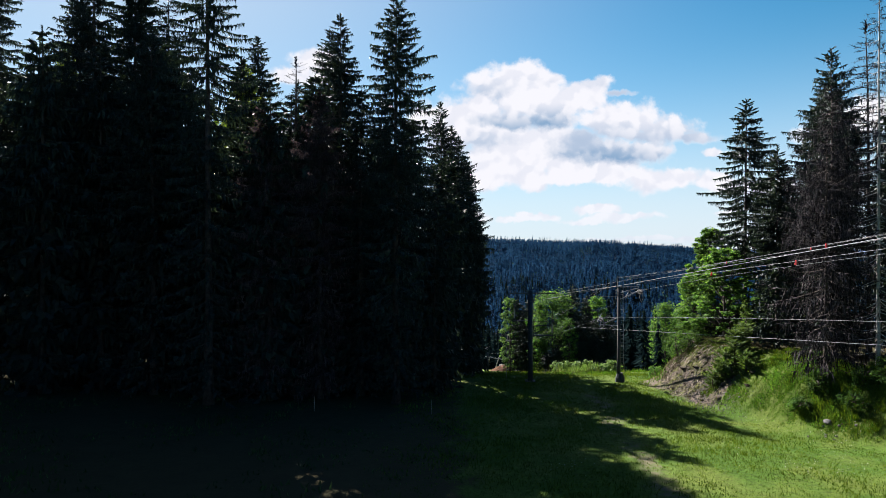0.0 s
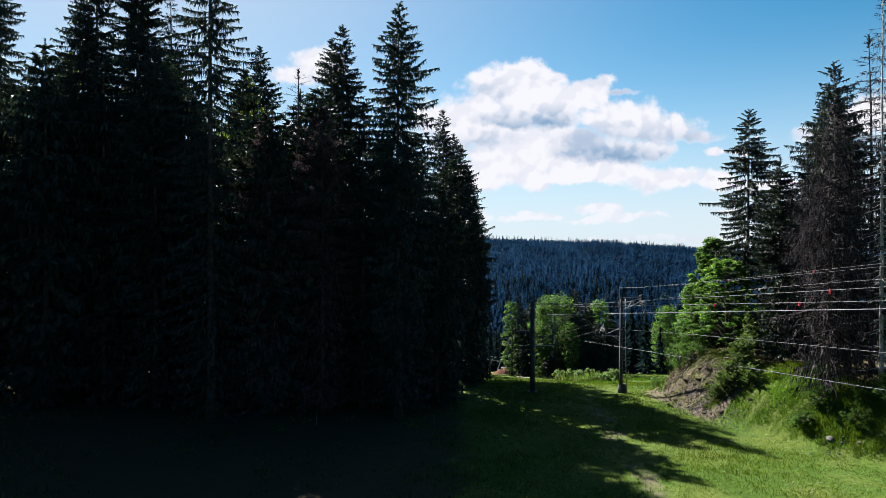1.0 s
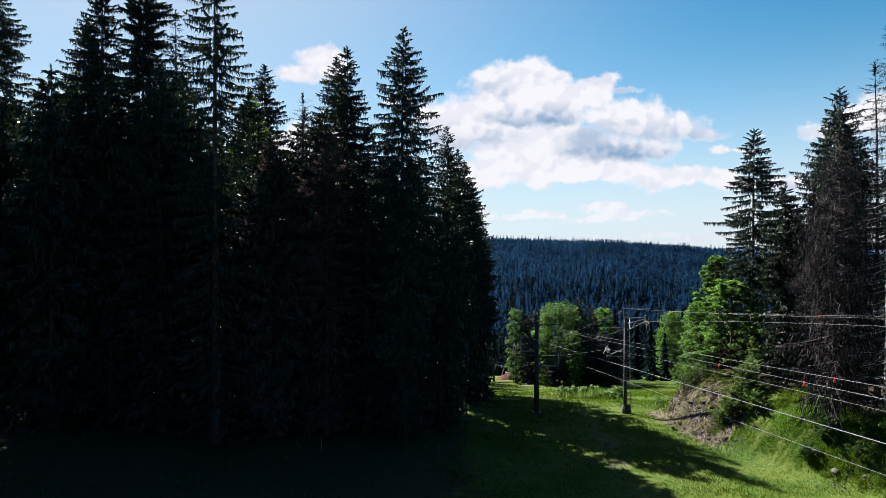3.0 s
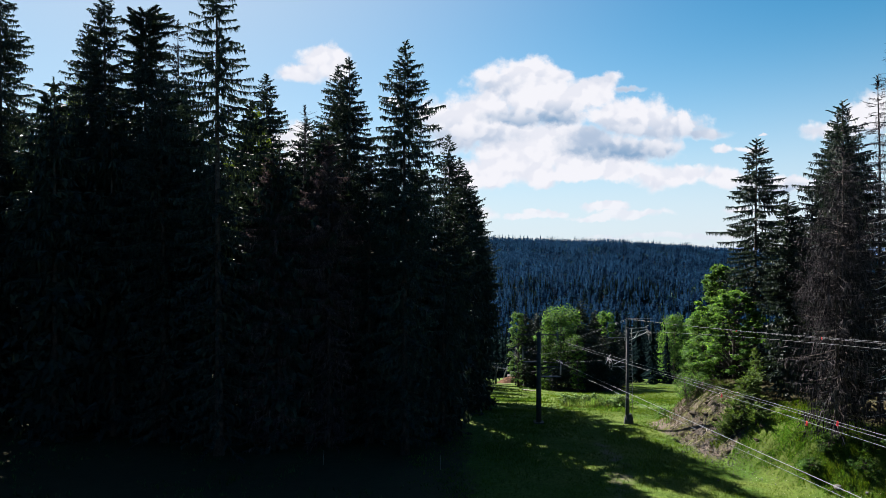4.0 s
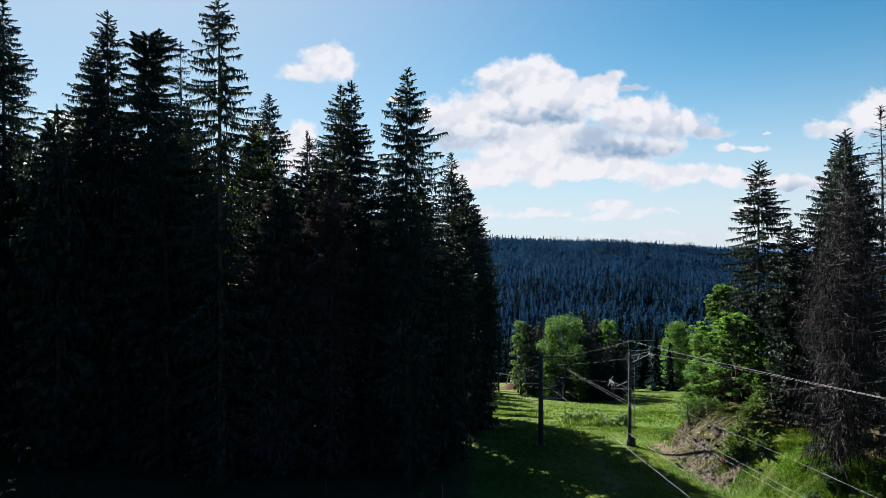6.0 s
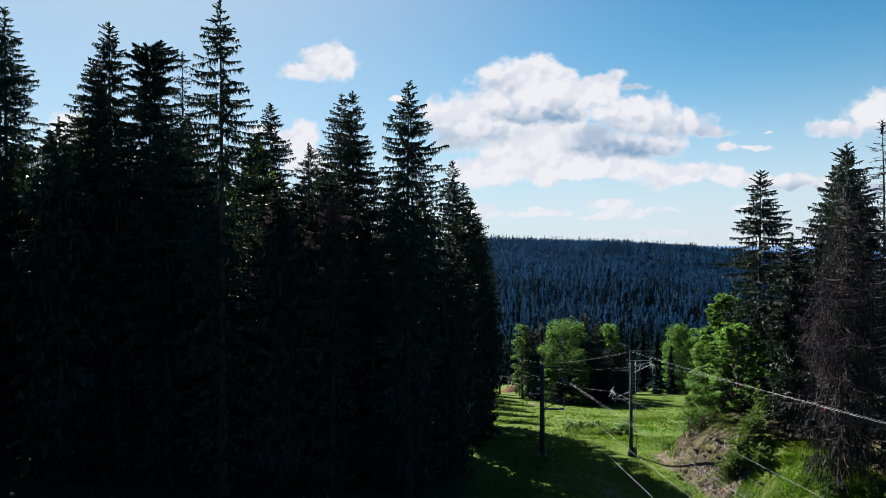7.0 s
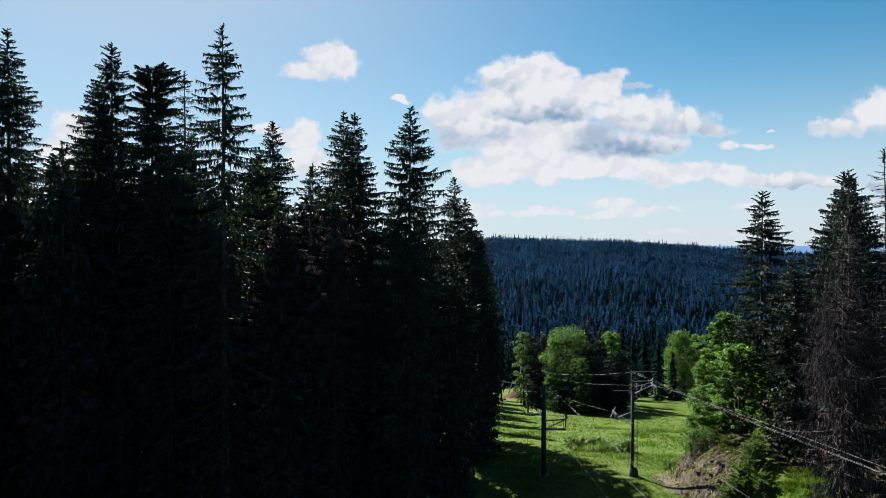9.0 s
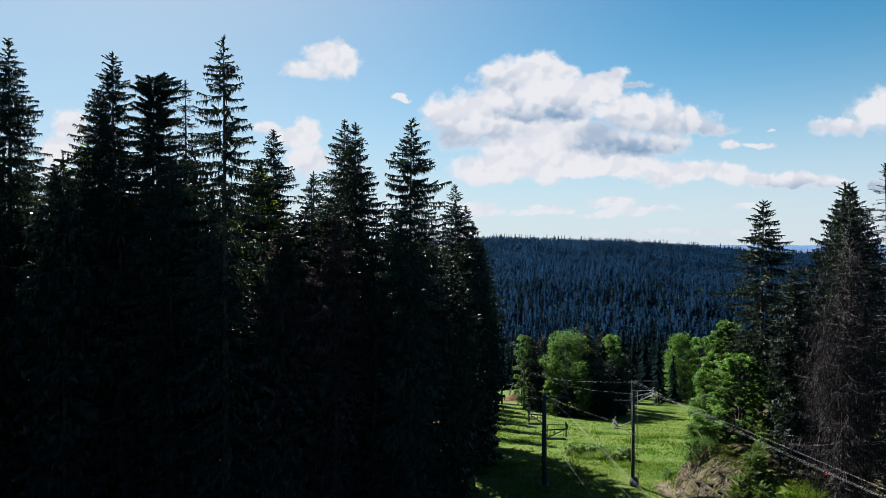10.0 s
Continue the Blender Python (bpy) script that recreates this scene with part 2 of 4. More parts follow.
# M_LEAF raised by a fifth, standing in for sun on the crowns
M_LEAF_SUNLIT = material("sunlit_leaves", leafy((0.019, 0.051, 0.013), (0.058, 0.133, 0.032), (0.137, 0.235, 0.053)), 0.65, through_light=0.52, through_colour=(1.6, 1.6, 0.7), spec=0.1)
# greens shifted in base colour towards the haze blue of the far needles
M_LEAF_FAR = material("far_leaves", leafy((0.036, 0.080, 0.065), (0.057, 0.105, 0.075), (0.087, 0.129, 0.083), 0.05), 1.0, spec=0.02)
M_BARK = material("spruce_bark", two_tone((0.028, 0.021, 0.018), (0.075, 0.058, 0.05), 3.0), 0.9, bump=0.7, bump_scale=14)
# bleached bark, made paler still to stand in for sun on the trunk
M_GREYBARK = material("bleached_bark", two_tone((0.26, 0.24, 0.22), (0.46, 0.43, 0.40), 2.5), 0.85, bump=0.5, bump_scale=12)
M_STEEL = material("galvanised_steel", two_tone((0.123, 0.130, 0.135), (0.210, 0.215, 0.222), 1.5), 0.45, 0.7)
M_DARKSTEEL = material("dark_painted_steel", two_tone((0.018, 0.023, 0.025), (0.040, 0.045, 0.045), 2.0), 0.75, 0.0)
M_CABLE = material("steel_cable", two_tone((0.068, 0.071, 0.080), (0.117, 0.123, 0.133), 1.0), 0.6, 0.2)
M_RUBBER = material("black_rubber", two_tone((0.015, 0.015, 0.017), (0.03, 0.03, 0.03), 5.0), 0.6)
M_RED = material("red_plastic", two_tone((0.55, 0.02, 0.03), (0.65, 0.04, 0.04), 5.0), 0.5)
M_STONE = material("stone", two_tone((0.043, 0.039, 0.036), (0.092, 0.086, 0.079), 1.5), 0.85, bump=0.5, bump_scale=6)
M_WOOD = material("weathered_wood", two_tone((0.16, 0.12, 0.09), (0.30, 0.25, 0.20), 2.0), 0.8, bump=0.4)
M_CONCRETE = material("concrete", two_tone((0.045, 0.044, 0.04), (0.085, 0.082, 0.075), 2.0), 0.9, bump=0.3)
M_GRASS = material("grass_blades", leafy((0.027, 0.063, 0.0085), (0.053, 0.097, 0.013), (0.088, 0.122, 0.022), 0.35), 0.85, through_light=0.35, through_colour=(1.3, 1.2, 0.3), spec=0.03)
M_HAY = material("tall_grass", leafy((0.039, 0.056, 0.0099), (0.064, 0.077, 0.015), (0.105, 0.100, 0.031), 0.5), 0.6, through_light=0.35, through_colour=(1.2, 1.2, 0.5))


def ground_colour(N):
    at = where(N)
    layer = N.add("ShaderNodeVertexColor", layer_name="cover")
    lawn = N.mix(N.smooth(N.noise(0.30, 5, 0.6, at), 0.38, 0.66), (0.038, 0.074, 0.010), (0.070, 0.094, 0.018))
    lawn = N.mix(1.0, lawn, N.ramp(N.noise(4.0, 8, 0.82, at), (0.30, 0.30), (0.70, 1.60)), "MULTIPLY")
    lawn = N.mix(layer.outputs[1], lawn, N.mix(N.noise(1.7, 6, 0.7, at), (0.036, 0.064, 0.011), (0.078, 0.094, 0.022)))
    worn = N.mix(N.noise(2.2, 6, 0.7, at), (0.068, 0.053, 0.034), (0.148, 0.124, 0.09))
    dirt = N.mix(N.smooth(N.noise(2.6, 8, 0.75, at), 0.36, 0.64), (0.042, 0.032, 0.026), (0.115, 0.094, 0.076))
    dirt = N.mix(N.smooth(N.noise(0.9, 6, 0.7, N.vec("ADD", at, (31, 7, 3))), 0.46, 0.58), dirt, (0.070, 0.072, 0.024))
    # bare forest floor; its darkness also stands in for shade on the left meadow
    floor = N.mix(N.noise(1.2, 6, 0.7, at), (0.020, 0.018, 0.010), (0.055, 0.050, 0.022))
    parts = N.add("ShaderNodeSeparateColor")
    N.put(parts.inputs[0], layer.outputs[0])
    rag = N.math("MULTIPLY_ADD", N.noise(0.7, 7, 0.7, at), 1.1, -0.55)
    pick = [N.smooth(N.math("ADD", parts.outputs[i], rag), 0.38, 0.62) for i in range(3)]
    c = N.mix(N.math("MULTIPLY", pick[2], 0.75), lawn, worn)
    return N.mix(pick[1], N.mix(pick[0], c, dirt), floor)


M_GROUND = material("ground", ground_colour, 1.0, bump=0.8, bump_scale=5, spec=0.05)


# ---- mesh helpers ----
class Soup:
    """Vertices and faces of one mesh, gathered piece by piece."""

    def __init__(self):
        self.v, self.f, self.n = [], [], 0

    def add(self, verts, faces):
        verts, faces = np.asarray(verts, float).reshape(-1, 3), np.asarray(faces, int)
        self.v.append(verts)
        self.f.append(faces + self.n)
        self.n += len(verts)

    def leaves(self, a, along, side):
        """Rhombic leaves: foot a, the way to the tip, and half the breadth, for each."""
        n = len(a)
        v = np.stack([a, a + along * 0.45 + side, a + along, a + along * 0.45 - side], 1).reshape(-1, 3)
        i = np.arange(n)[:, None] * 4
        self.add(v, np.concatenate([i + [0, 1, 2], i + [0, 2, 3]], 0))

    def spikes(self, a, along, side):
        """Slender pointed twigs."""
        v = np.stack([a - side, a + side, a + along], 1).reshape(-1, 3)
        self.add(v, np.arange(len(a))[:, None] * 3 + [0, 1, 2])

    def rods(self, a, b, ra, rb):
        """Three-sided tapered rods from a to b."""
        a, b = np.asarray(a, float), np.asarray(b, float)
        n = len(a)
        d = b - a
        d /= np.linalg.norm(d, axis=1)[:, None] + 1e-9
        s = np.cross(d, np.where(np.abs(d[:, 2:]) > 0.9, [[1, 0, 0]], [[0, 0, 1]]))
        s /= np.linalg.norm(s, axis=1)[:, None] + 1e-9
        t = np.cross(d, s)
        ring = [(math.cos(q), math.sin(q)) for q in (0.5, 2.594, 4.689)]
        ra, rb = np.broadcast_to(ra, n)[:, None], np.broadcast_to(rb, n)[:, None]
        v = np.stack([a + ra * (c * s + e * t) for c, e in ring] + [b + rb * (c * s + e * t) for c, e in ring], 1).reshape(-1, 3)
        i = np.arange(n)[:, None] * 6
        faces = []
        for k in range(3):
            m = (k + 1) % 3
            faces += [i + [k, m, m + 3], i + [k, m + 3, k + 3]]
        self.add(v, np.concatenate(faces, 0))

    def tube(self, path, radii, sides=8, cap=True):
        path = np.asarray(path, float)
        d = np.gradient(path, axis=0)
        d /= np.linalg.norm(d, axis=1)[:, None] + 1e-9
        ref = np.array([1.0, 0, 0]) if abs(d[0][2]) > 0.9 else np.array([0, 0, 1.0])
        s = np.cross(d, ref)
        s /= np.linalg.norm(s, axis=1)[:, None] + 1e-9
        t = np.cross(d, s)
        q = np.arange(sides) * 2 * math.pi / sides
        r = np.broadcast_to(radii, len(path))[:, None, None]
        v = path[:, None] + r * (np.cos(q)[None, :, None] * s[:, None] + np.sin(q)[None, :, None] * t[:, None])
        faces = []
        for k in range(len(path) - 1):
            for j in range(sides):
                m = (j + 1) % sides
                faces += [(k * sides + j, k * sides + m, (k + 1) * sides + m), (k * sides + j, (k + 1) * sides + m, (k + 1) * sides + j)]
        if cap:
            e = (len(path) - 1) * sides
            faces += [(0, j + 1, j) for j in range(1, sides - 1)] + [(e, e + j, e + j + 1) for j in range(1, sides - 1)]
        self.add(v.reshape(-1, 3), faces)

    def box(self, centre, size, turn=None):
        c = np.array([(x, y, z) for x in (-0.5, 0.5) for y in (-0.5, 0.5) for z in (-0.5, 0.5)]) * size
        if turn is not None:
            c = c @ np.array(Euler([radians(a) for a in turn]).to_matrix()).T
        f = [(0, 1, 3), (0, 3, 2), (4, 6, 7), (4, 7, 5), (0, 4, 5), (0, 5, 1), (2, 3, 7), (2, 7, 6), (0, 2, 6), (0, 6, 4), (1, 5, 7), (1, 7, 3)]
        self.add(c + np.asarray(centre, float), f)

    def mesh(self, name, mat, smooth=False):
        v, f = np.concatenate(self.v).astype(np.float32), np.concatenate(self.f).astype(np.int32)
        me = bpy.data.meshes.new(name)
        me.vertices.add(len(v))
        me.vertices.foreach_set("co", v.ravel())
        me.loops.add(f.size)
        me.loops.foreach_set("vertex_index", f.ravel())
        me.polygons.add(len(f))
        me.polygons.foreach_set("loop_start", np.arange(0, f.size, 3, dtype=np.int32))
        me.polygons.foreach_set("use_smooth", np.full(len(f), smooth))
        me.update(calc_edges=True)
        me.materials.append(mat)
        return me


def part(name, me, parent, label=""):
    ob = new(name, me)
    ob.parent = parent
    return tagged(ob, label)


def thing(name, m, label, category, group="", kind=""):
    ob = new(name)
    ob.matrix_world = m
    return tagged(ob, label, category, group, kind)


# ---- the ground ----
def lerp(x, xs, ys):
    return np.interp(x, xs, ys)


def soft(x, a, b):
    t = np.clip((x - a) / (b - a), 0, 1)
    return t * t * (3 - 2 * t)


def foot_line(y):
    return lerp(y, [20, 26, 32, 36, 40, 44, 48, 52, 58], [25, 23, 20.4, 18.7, 17.3, 16.4, 16.1, 16.6, 20])


def waves(x, y):
    return np.sin(x * 0.31 + 1.3 * np.sin(y * 0.17)) * np.sin(y * 0.27 + 0.8 * np.sin(x * 0.23)) + 0.5 * np.sin(x * 0.9 + y * 0.6) * np.sin(y * 0.83 - x * 0.4 + 1)


def height(x, y):
    """The ground's height: a meadow that drops away, a bank beside it, a valley and the wooded hill across it."""
    x, y = np.asarray(x, float), np.asarray(y, float)
    z = lerp(y, [-3000, -60, 30, 37, 50, 56, 62, 68, 76, 90, 110, 137, 164, 200, 260, 340, 430], [30, 3, 1.2, 0.8, 0.2, -0.3, -1.2, -2.4, -4.2, -7.1, -11.0, -15.5, -20.8, -27, -40, -58, -66])
    into = x - foot_line(y)
    bank = 3.3 * soft(into, -0.4, 4.2) + 0.07 * np.clip(into - 3.6, 0, 18)
    z = z + bank * soft(y, 24, 33) * (1 - soft(y, 50.5, 58))
    z = z + (0.15 * waves(x * 2.3 + 1, y * 2.0) + 0.06 * waves(x * 4.3 + 2, y * 3.7)) * soft(into, 0.2, 1.4) * soft(y, 28, 33) * (1 - soft(y, 54, 58)) * (1 - soft(x, 26, 30))
    z = z + 0.03 * np.clip(-x - 12, 0, 40) * (1 - soft(y, 120, 200))
    u = x / np.maximum(y, 60)
    crest = lerp(u, [-1.5, 0.076, 0.17, 0.28, 0.378, 0.48, 0.8, 2], [20, 12, 8.5, 3.5, -2, -12, -30, -40])
    hill = soft(y, 360, 1130) ** 0.9
    z = np.where(y > 340, z + (crest - z) * hill, z)
    z = np.where(y > 1130, crest - 160 * soft(y, 1130, 2200), z)
    return z + waves(x, y) * 0.07 + waves(x / 25 + 3, y / 25) * 9 * soft(y, 380, 600) * (1 - soft(y, 950, 1100))


def axis(*spans):
    out = []
    for a, b, step in spans:
        out += list(np.arange(a, b, step))
    return np.array(out + [spans[-1][1]])


def build_ground():
    xs = axis((-4000, -500, 250), (-500, -80, 30), (-80, -12, 3), (-12, 15, 0.5), (15, 25, 0.25), (25, 34, 0.5), (34, 80, 3), (80, 500, 20), (500, 4000, 250))
    ys = axis((-3000, -200, 200), (-200, 16, 8), (16, 34, 0.5), (34, 53, 0.25), (53, 62, 0.5), (62, 150, 2), (150, 400, 12), (400, 1300, 25), (1300, 4600, 150))
    X, Y = np.meshgrid(xs, ys)
    Z = height(X, Y)
    into = X - foot_line(Y)
    rng = np.random.default_rng(5)
    rough = soft(into, -0.5, 1.5) * soft(Y, 30, 36) * (1 - soft(Y, 50, 56)) * (1 - soft(X, 27, 32))
    Z = Z + rough * (rng.normal(0, 0.03, Z.shape) + 0.03 * waves(Y * 9, X * 8 + 1))
    s = Soup()
    ny, nx = X.shape
    k = (np.arange(ny - 1)[:, None] * nx + np.arange(nx - 1)[None]).ravel()[:, None]
    s.add(np.stack([X, Y, Z], -1).reshape(-1, 3), np.concatenate([k + [0, 1, nx + 1], k + [0, nx + 1, nx]], 0))
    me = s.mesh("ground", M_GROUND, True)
    dirt = np.exp(-(((X - 17.9) / 1.8) ** 2 + ((Y - 44.0) / 4.4) ** 2)) + 0.62 * np.exp(-(((X - 20.3) / 2.0) ** 2 + ((Y - 46.5) / 3.2) ** 2)) + 0.95 * np.exp(-(((X - 17.4) / 2.0) ** 2 + ((Y - 50.4) / 3.2) ** 2))
    # forest floor, stretched over the left meadow to put tree shade into its colour
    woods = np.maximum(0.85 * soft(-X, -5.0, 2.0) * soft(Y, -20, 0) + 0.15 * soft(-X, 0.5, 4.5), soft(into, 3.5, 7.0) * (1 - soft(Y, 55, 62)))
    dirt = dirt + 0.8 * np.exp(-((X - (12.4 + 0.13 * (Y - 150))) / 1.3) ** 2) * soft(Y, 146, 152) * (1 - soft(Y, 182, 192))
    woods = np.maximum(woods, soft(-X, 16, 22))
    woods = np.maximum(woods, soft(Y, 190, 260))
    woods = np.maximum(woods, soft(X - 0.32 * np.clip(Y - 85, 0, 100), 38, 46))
    track = np.exp(-((X - (9.2 + 0.10 * (Y - 30))) / 1.5) ** 2) * (1 - soft(Y, 42, 52)) * 0.50
    heath = soft(into, -0.2, 1.6) * soft(Y, 25, 31) * (1 - soft(Y, 54, 62))
    cover = np.stack([dirt, woods, track, heath], -1).astype(np.float32)
    layer = me.color_attributes.new("cover", "FLOAT_COLOR", "POINT")
    layer.data.foreach_set("color", cover.ravel())
    return tagged(new("ground", me), "sloping mown green meadow with worn patches and an eroded bank", "ground", kind="structure")


build_ground()


# ---- trees ----
def unit(v):
    return v / (np.linalg.norm(v, axis=-1, keepdims=True) + 1e-9)


def spruce_parts(seed, H, R, clear=0.05, step=0.31, dense=0.86, droop=1.0, twig=0.28, top_wide=0.0, trunk_r=None, breadth=0.042, segs=None, taper=0.30, blunt=0.0):
    """Trunk, boughs and crown of a spruce: whorls of drooping boughs with hanging twigs. taper: how fast the crown widens below its tip; blunt: how much of the tip has broken off."""
    rng = np.random.default_rng(seed)
    trunk, boughs, crown = Soup(), Soup(), Soup()
    trunk_r = trunk_r or H * 0.0085
    hs = np.linspace(0, H, 15)
    bend = np.cumsum(rng.normal(0, 0.02, (15, 2)), 0) * (hs[:, None] / H)
    trunk.tube(np.column_stack([bend, hs - 0.4 * (hs == 0)]), trunk_r * (1 - hs / H) ** 0.8 * (1 + 0.5 * np.exp(-hs / 0.6)) + 0.012, 9)
    z = clear * H
    lop = rng.uniform(0, 6.28)
    while z < H - 0.2:
        below = H - z + blunt
        left = below / (H * (1 - clear))
        reach = min(R, 2.3 * taper * below ** 0.72, R * (1.12 - 0.30 * left)) * rng.uniform(0.86, 1.10) + top_wide * math.exp(-((below - 1.6) / 1.3) ** 2)
        n = int(rng.integers(5, 8)) if below > 1.2 else 5
        spin = rng.uniform(0, 6.28)
        low = z < 0.45 * H and H > 9
        for k in range(n):
            if rng.random() < 0.07:
                continue
            az = spin + k * 6.283 / n + rng.normal(0, 0.25)
            L = max(0.16, reach * rng.uniform(0.66, 1.12) * (1 + 0.10 * math.cos(az - lop)) * (1.22 if rng.random() < 0.07 else 1))
            out = np.array([math.cos(az), math.sin(az), 0])
            side = np.array([-out[1], out[0], 0])
            a = 0.60 - 0.30 * below if below < 2.2 else -0.06 - 0.030 * min(below - 2.2, 12) * droop
            a = (0.22 - 0.10 * (below - blunt) if blunt and below - blunt < 3 else a) + rng.normal(0, 0.08)
            b = (0.05 if below < 2.0 else 0.15 * droop) * rng.uniform(0.5, 1.5)
            m = segs or (3 if L < 1.6 else 4)
            u = np.linspace(0, 1, m)
            foot = np.array([np.interp(z, hs, bend[:, 0]), np.interp(z, hs, bend[:, 1]), z + rng.normal(0, 0.15)])
            pts = foot + out * (L * u)[:, None] + np.array([0, 0, 1.0]) * (L * (a * u + b * u ** 3))[:, None] + side * (rng.normal(0, 0.06) * L * u ** 2)[:, None]
            thick = 0.008 + 0.009 * L
            boughs.rods(pts[:-1], pts[1:], thick * (1 - u[:-1] * 0.9), thick * (1 - u[1:] * 0.9))
            count = int(dense * (2.0 if blunt and below - blunt < 3 else 1.0) * (10 + L * 46) * (0.30 if low else 1.0))
            uu = rng.uniform(0.04, 1.0, count) ** 0.75
            base = np.column_stack([np.interp(uu, u, pts[:, i]) for i in range(3)])
            sgn = rng.choice([-1.0, 1.0], count)
            hang = rng.random(count) < 0.58 * min(1, below / 4) * max(droop, 0)
            way_ = out * rng.uniform(0.45, 1.0, count)[:, None] + side * (sgn * rng.uniform(0.25, 0.95, count))[:, None] + np.array([0, 0, 1]) * rng.normal(0.10 if below < 3 else -0.12 * droop, 0.20, count)[:, None]
            way_[hang] = way_[hang] * 0.30 + np.array([0, 0, -1.0]) + rng.normal(0, 0.22, (int(hang.sum()), 3))
            size = twig * rng.uniform(0.55, 1.5, count) * np.where(hang, 1.35, 1.0) * (0.45 + 0.9 * np.clip(L / 2.0, 0, 1) * (1.2 - uu))
            along = unit(way_) * size[:, None]
            wide = unit(np.cross(along, rng.normal(0, 1, (count, 3)))) * (breadth * (2.2 if low else 1.0) * rng.uniform(0.7, 1.3, count))[:, None]
            crown.spikes(base, along, wide)
        z += step * rng.uniform(0.7, 1.3) * (0.75 + 0.35 * min(1, below / 8))
    n = 40 if not blunt else 3
    tip = np.tile([bend[-1, 0], bend[-1, 1], H - 0.75], (n, 1)) + np.linspace(0, 0.75, n)[:, None] * [0, 0, 1]
    al = unit(np.column_stack([rng.normal(0, 0.6, (n, 2)), np.full(n, 0.8)])) * 0.22
    crown.spikes(tip, al, unit(np.cross(al, rng.normal(0, 1, (n, 3)))) * 0.04)
    return trunk, boughs, crown


def spruce(x, y, top, R, seed, needles=None, bark=None, label="tall dark green spruce standing at the forest edge", name="spruce_tree", group="forest edge spruces", sink=0.1, **kw):
    z = float(height(x, y)) - sink
    t, b, c = spruce_parts(seed, top - z, R, **kw)
    ob = thing(name, pose(x, y, z, 0, 0, (seed * 47) % 360), label, "spruce tree", group)
    part("trunk", t.mesh("trunk", bark or M_BARK, True), ob)
    tagged(part("branchwork", b.mesh("branchwork", bark or M_BARK), ob), kind="stuff")
    tagged(part("crown", c.mesh("crown", needles or M_NEEDLE), ob), kind="stuff")
    return ob


# spruces along the forest's edge: x, y, height of the top, reach of the boughs
spruce(-3.1, 42.2, 27.9, 2.6, 11, dense=0.95)
spruce(-8.0, 49.7, 29.1, 2.7, 12, dense=1.0, taper=0.28)
spruce(-10.5, 59.5, 31.2, 2.8, 13, taper=0.28)
spruce(-0.2, 63.8, 25.5, 2.6, 14, taper=0.26)
spruce(0.9, 66.0, 23.5, 2.4, 15, taper=0.26)
spruce(-16.8, 57.8, 30.0, 3.0, 16)
spruce(-13.2, 58.5, 26.2, 2.6, 17)
spruce(-15.3, 41.6, 33.2, 3.3, 18, dense=0.85, taper=0.29, step=0.52)
spruce(-23.8, 49.3, 32.6, 3.0, 19, dense=1.5, top_wide=0.8, blunt=0.9, label="spruce with a broad bushy broken top in the forest")
spruce(-27.7, 50.5, 35.0, 3.3, 20, taper=0.28, dense=0.95)
spruce(-30.0, 52.5, 32.4, 3.0, 21)
spruce(-35.2, 49.4, 35.7, 3.7, 22, taper=0.28, dense=0.95)
spruce(-33.0, 56.0, 29.0, 2.6, 23, M_NEEDLE_SUNLIT, label="young spruce between taller ones, its needles paler as if sunlit")
spruce(1.5, 61.5, 21.7, 2.2, 24)
spruce(2.4, 64.5, 19.8, 2.2, 25)
spruce(3.0, 68.0, 16.5, 2.1, 26, clear=0.12)
spruce(-5.8, 45.0, 22.0, 2.6, 27, dense=0.8)
spruce(-20.0, 44.0, 26.0, 3.0, 28, dense=0.7)
for k, (x, y, top) in enumerate([(-0.6, 46.5, 14.5), (0.2, 51.0, 17.0), (1.2, 55.5, 17.5), (-2.6, 53.0, 21.0), (2.4, 59.0, 15.0), (2.6, 63.5, 13.5), (2.2, 72.0, 13.0), (-5.5, 55.0, 22.0)]):
    spruce(x, y, top, 2.2, 150 + k, dense=0.5, breadth=0.075, twig=0.45, step=0.5)
# spruces beyond the bank
spruce(25.1, 53.0, 23.2, 3.7, 31, taper=0.36, dense=1.7, step=0.38, twig=0.25, droop=0.6, clear=0.32, label="tall dark green spruce behind the bank", group="bank spruces")
spruce(22.9, 43.7, 17.9, 1.5, 32, taper=0.27, dense=1.6, step=0.26, droop=0.6, label="slender dense spruce on top of the bank", group="bank spruces")
spruce(29.3, 48.8, 24.3, 3.1, 33, label="tall dark green spruce behind the bank", group="bank spruces")
spruce(30.4, 49.6, 24.0, 2.8, 34, label="tall dark green spruce behind the bank", group="bank spruces")
for k, (x, y, top) in enumerate([(25.0, 50.2, 8.5), (26.3, 48.6, 9.5), (24.4, 54.6, 8.0)]):
    spruce(x, y, top, 2.0, 160 + k, dense=0.5, breadth=0.06, twig=0.40, step=0.42, label="low dark spruce among taller trees behind the bank", group="bank spruces")
spruce(24.6, 40.2, 23.4, 2.4, 35, label="tall dark green spruce behind dead ones", group="bank spruces", dense=0.7)
# dead trees
DEADLABEL = "dead grey-brown spruce with bare tangled twigs"
spruce(21.5, 35.8, 17.0, 2.7, 41, M_DEAD, M_BARK, DEADLABEL, "dead_spruce", "dead spruces", twig=0.60, breadth=0.009, dense=0.8, step=0.36, droop=1.3, taper=0.34, clear=0.09)
spruce(22.6, 36.9, 20.2, 3.0, 42, M_DEAD, M_BARK, DEADLABEL, "dead_spruce", "dead spruces", twig=0.60, breadth=0.009, dense=0.8, step=0.36, droop=1.3, taper=0.30, clear=0.04)
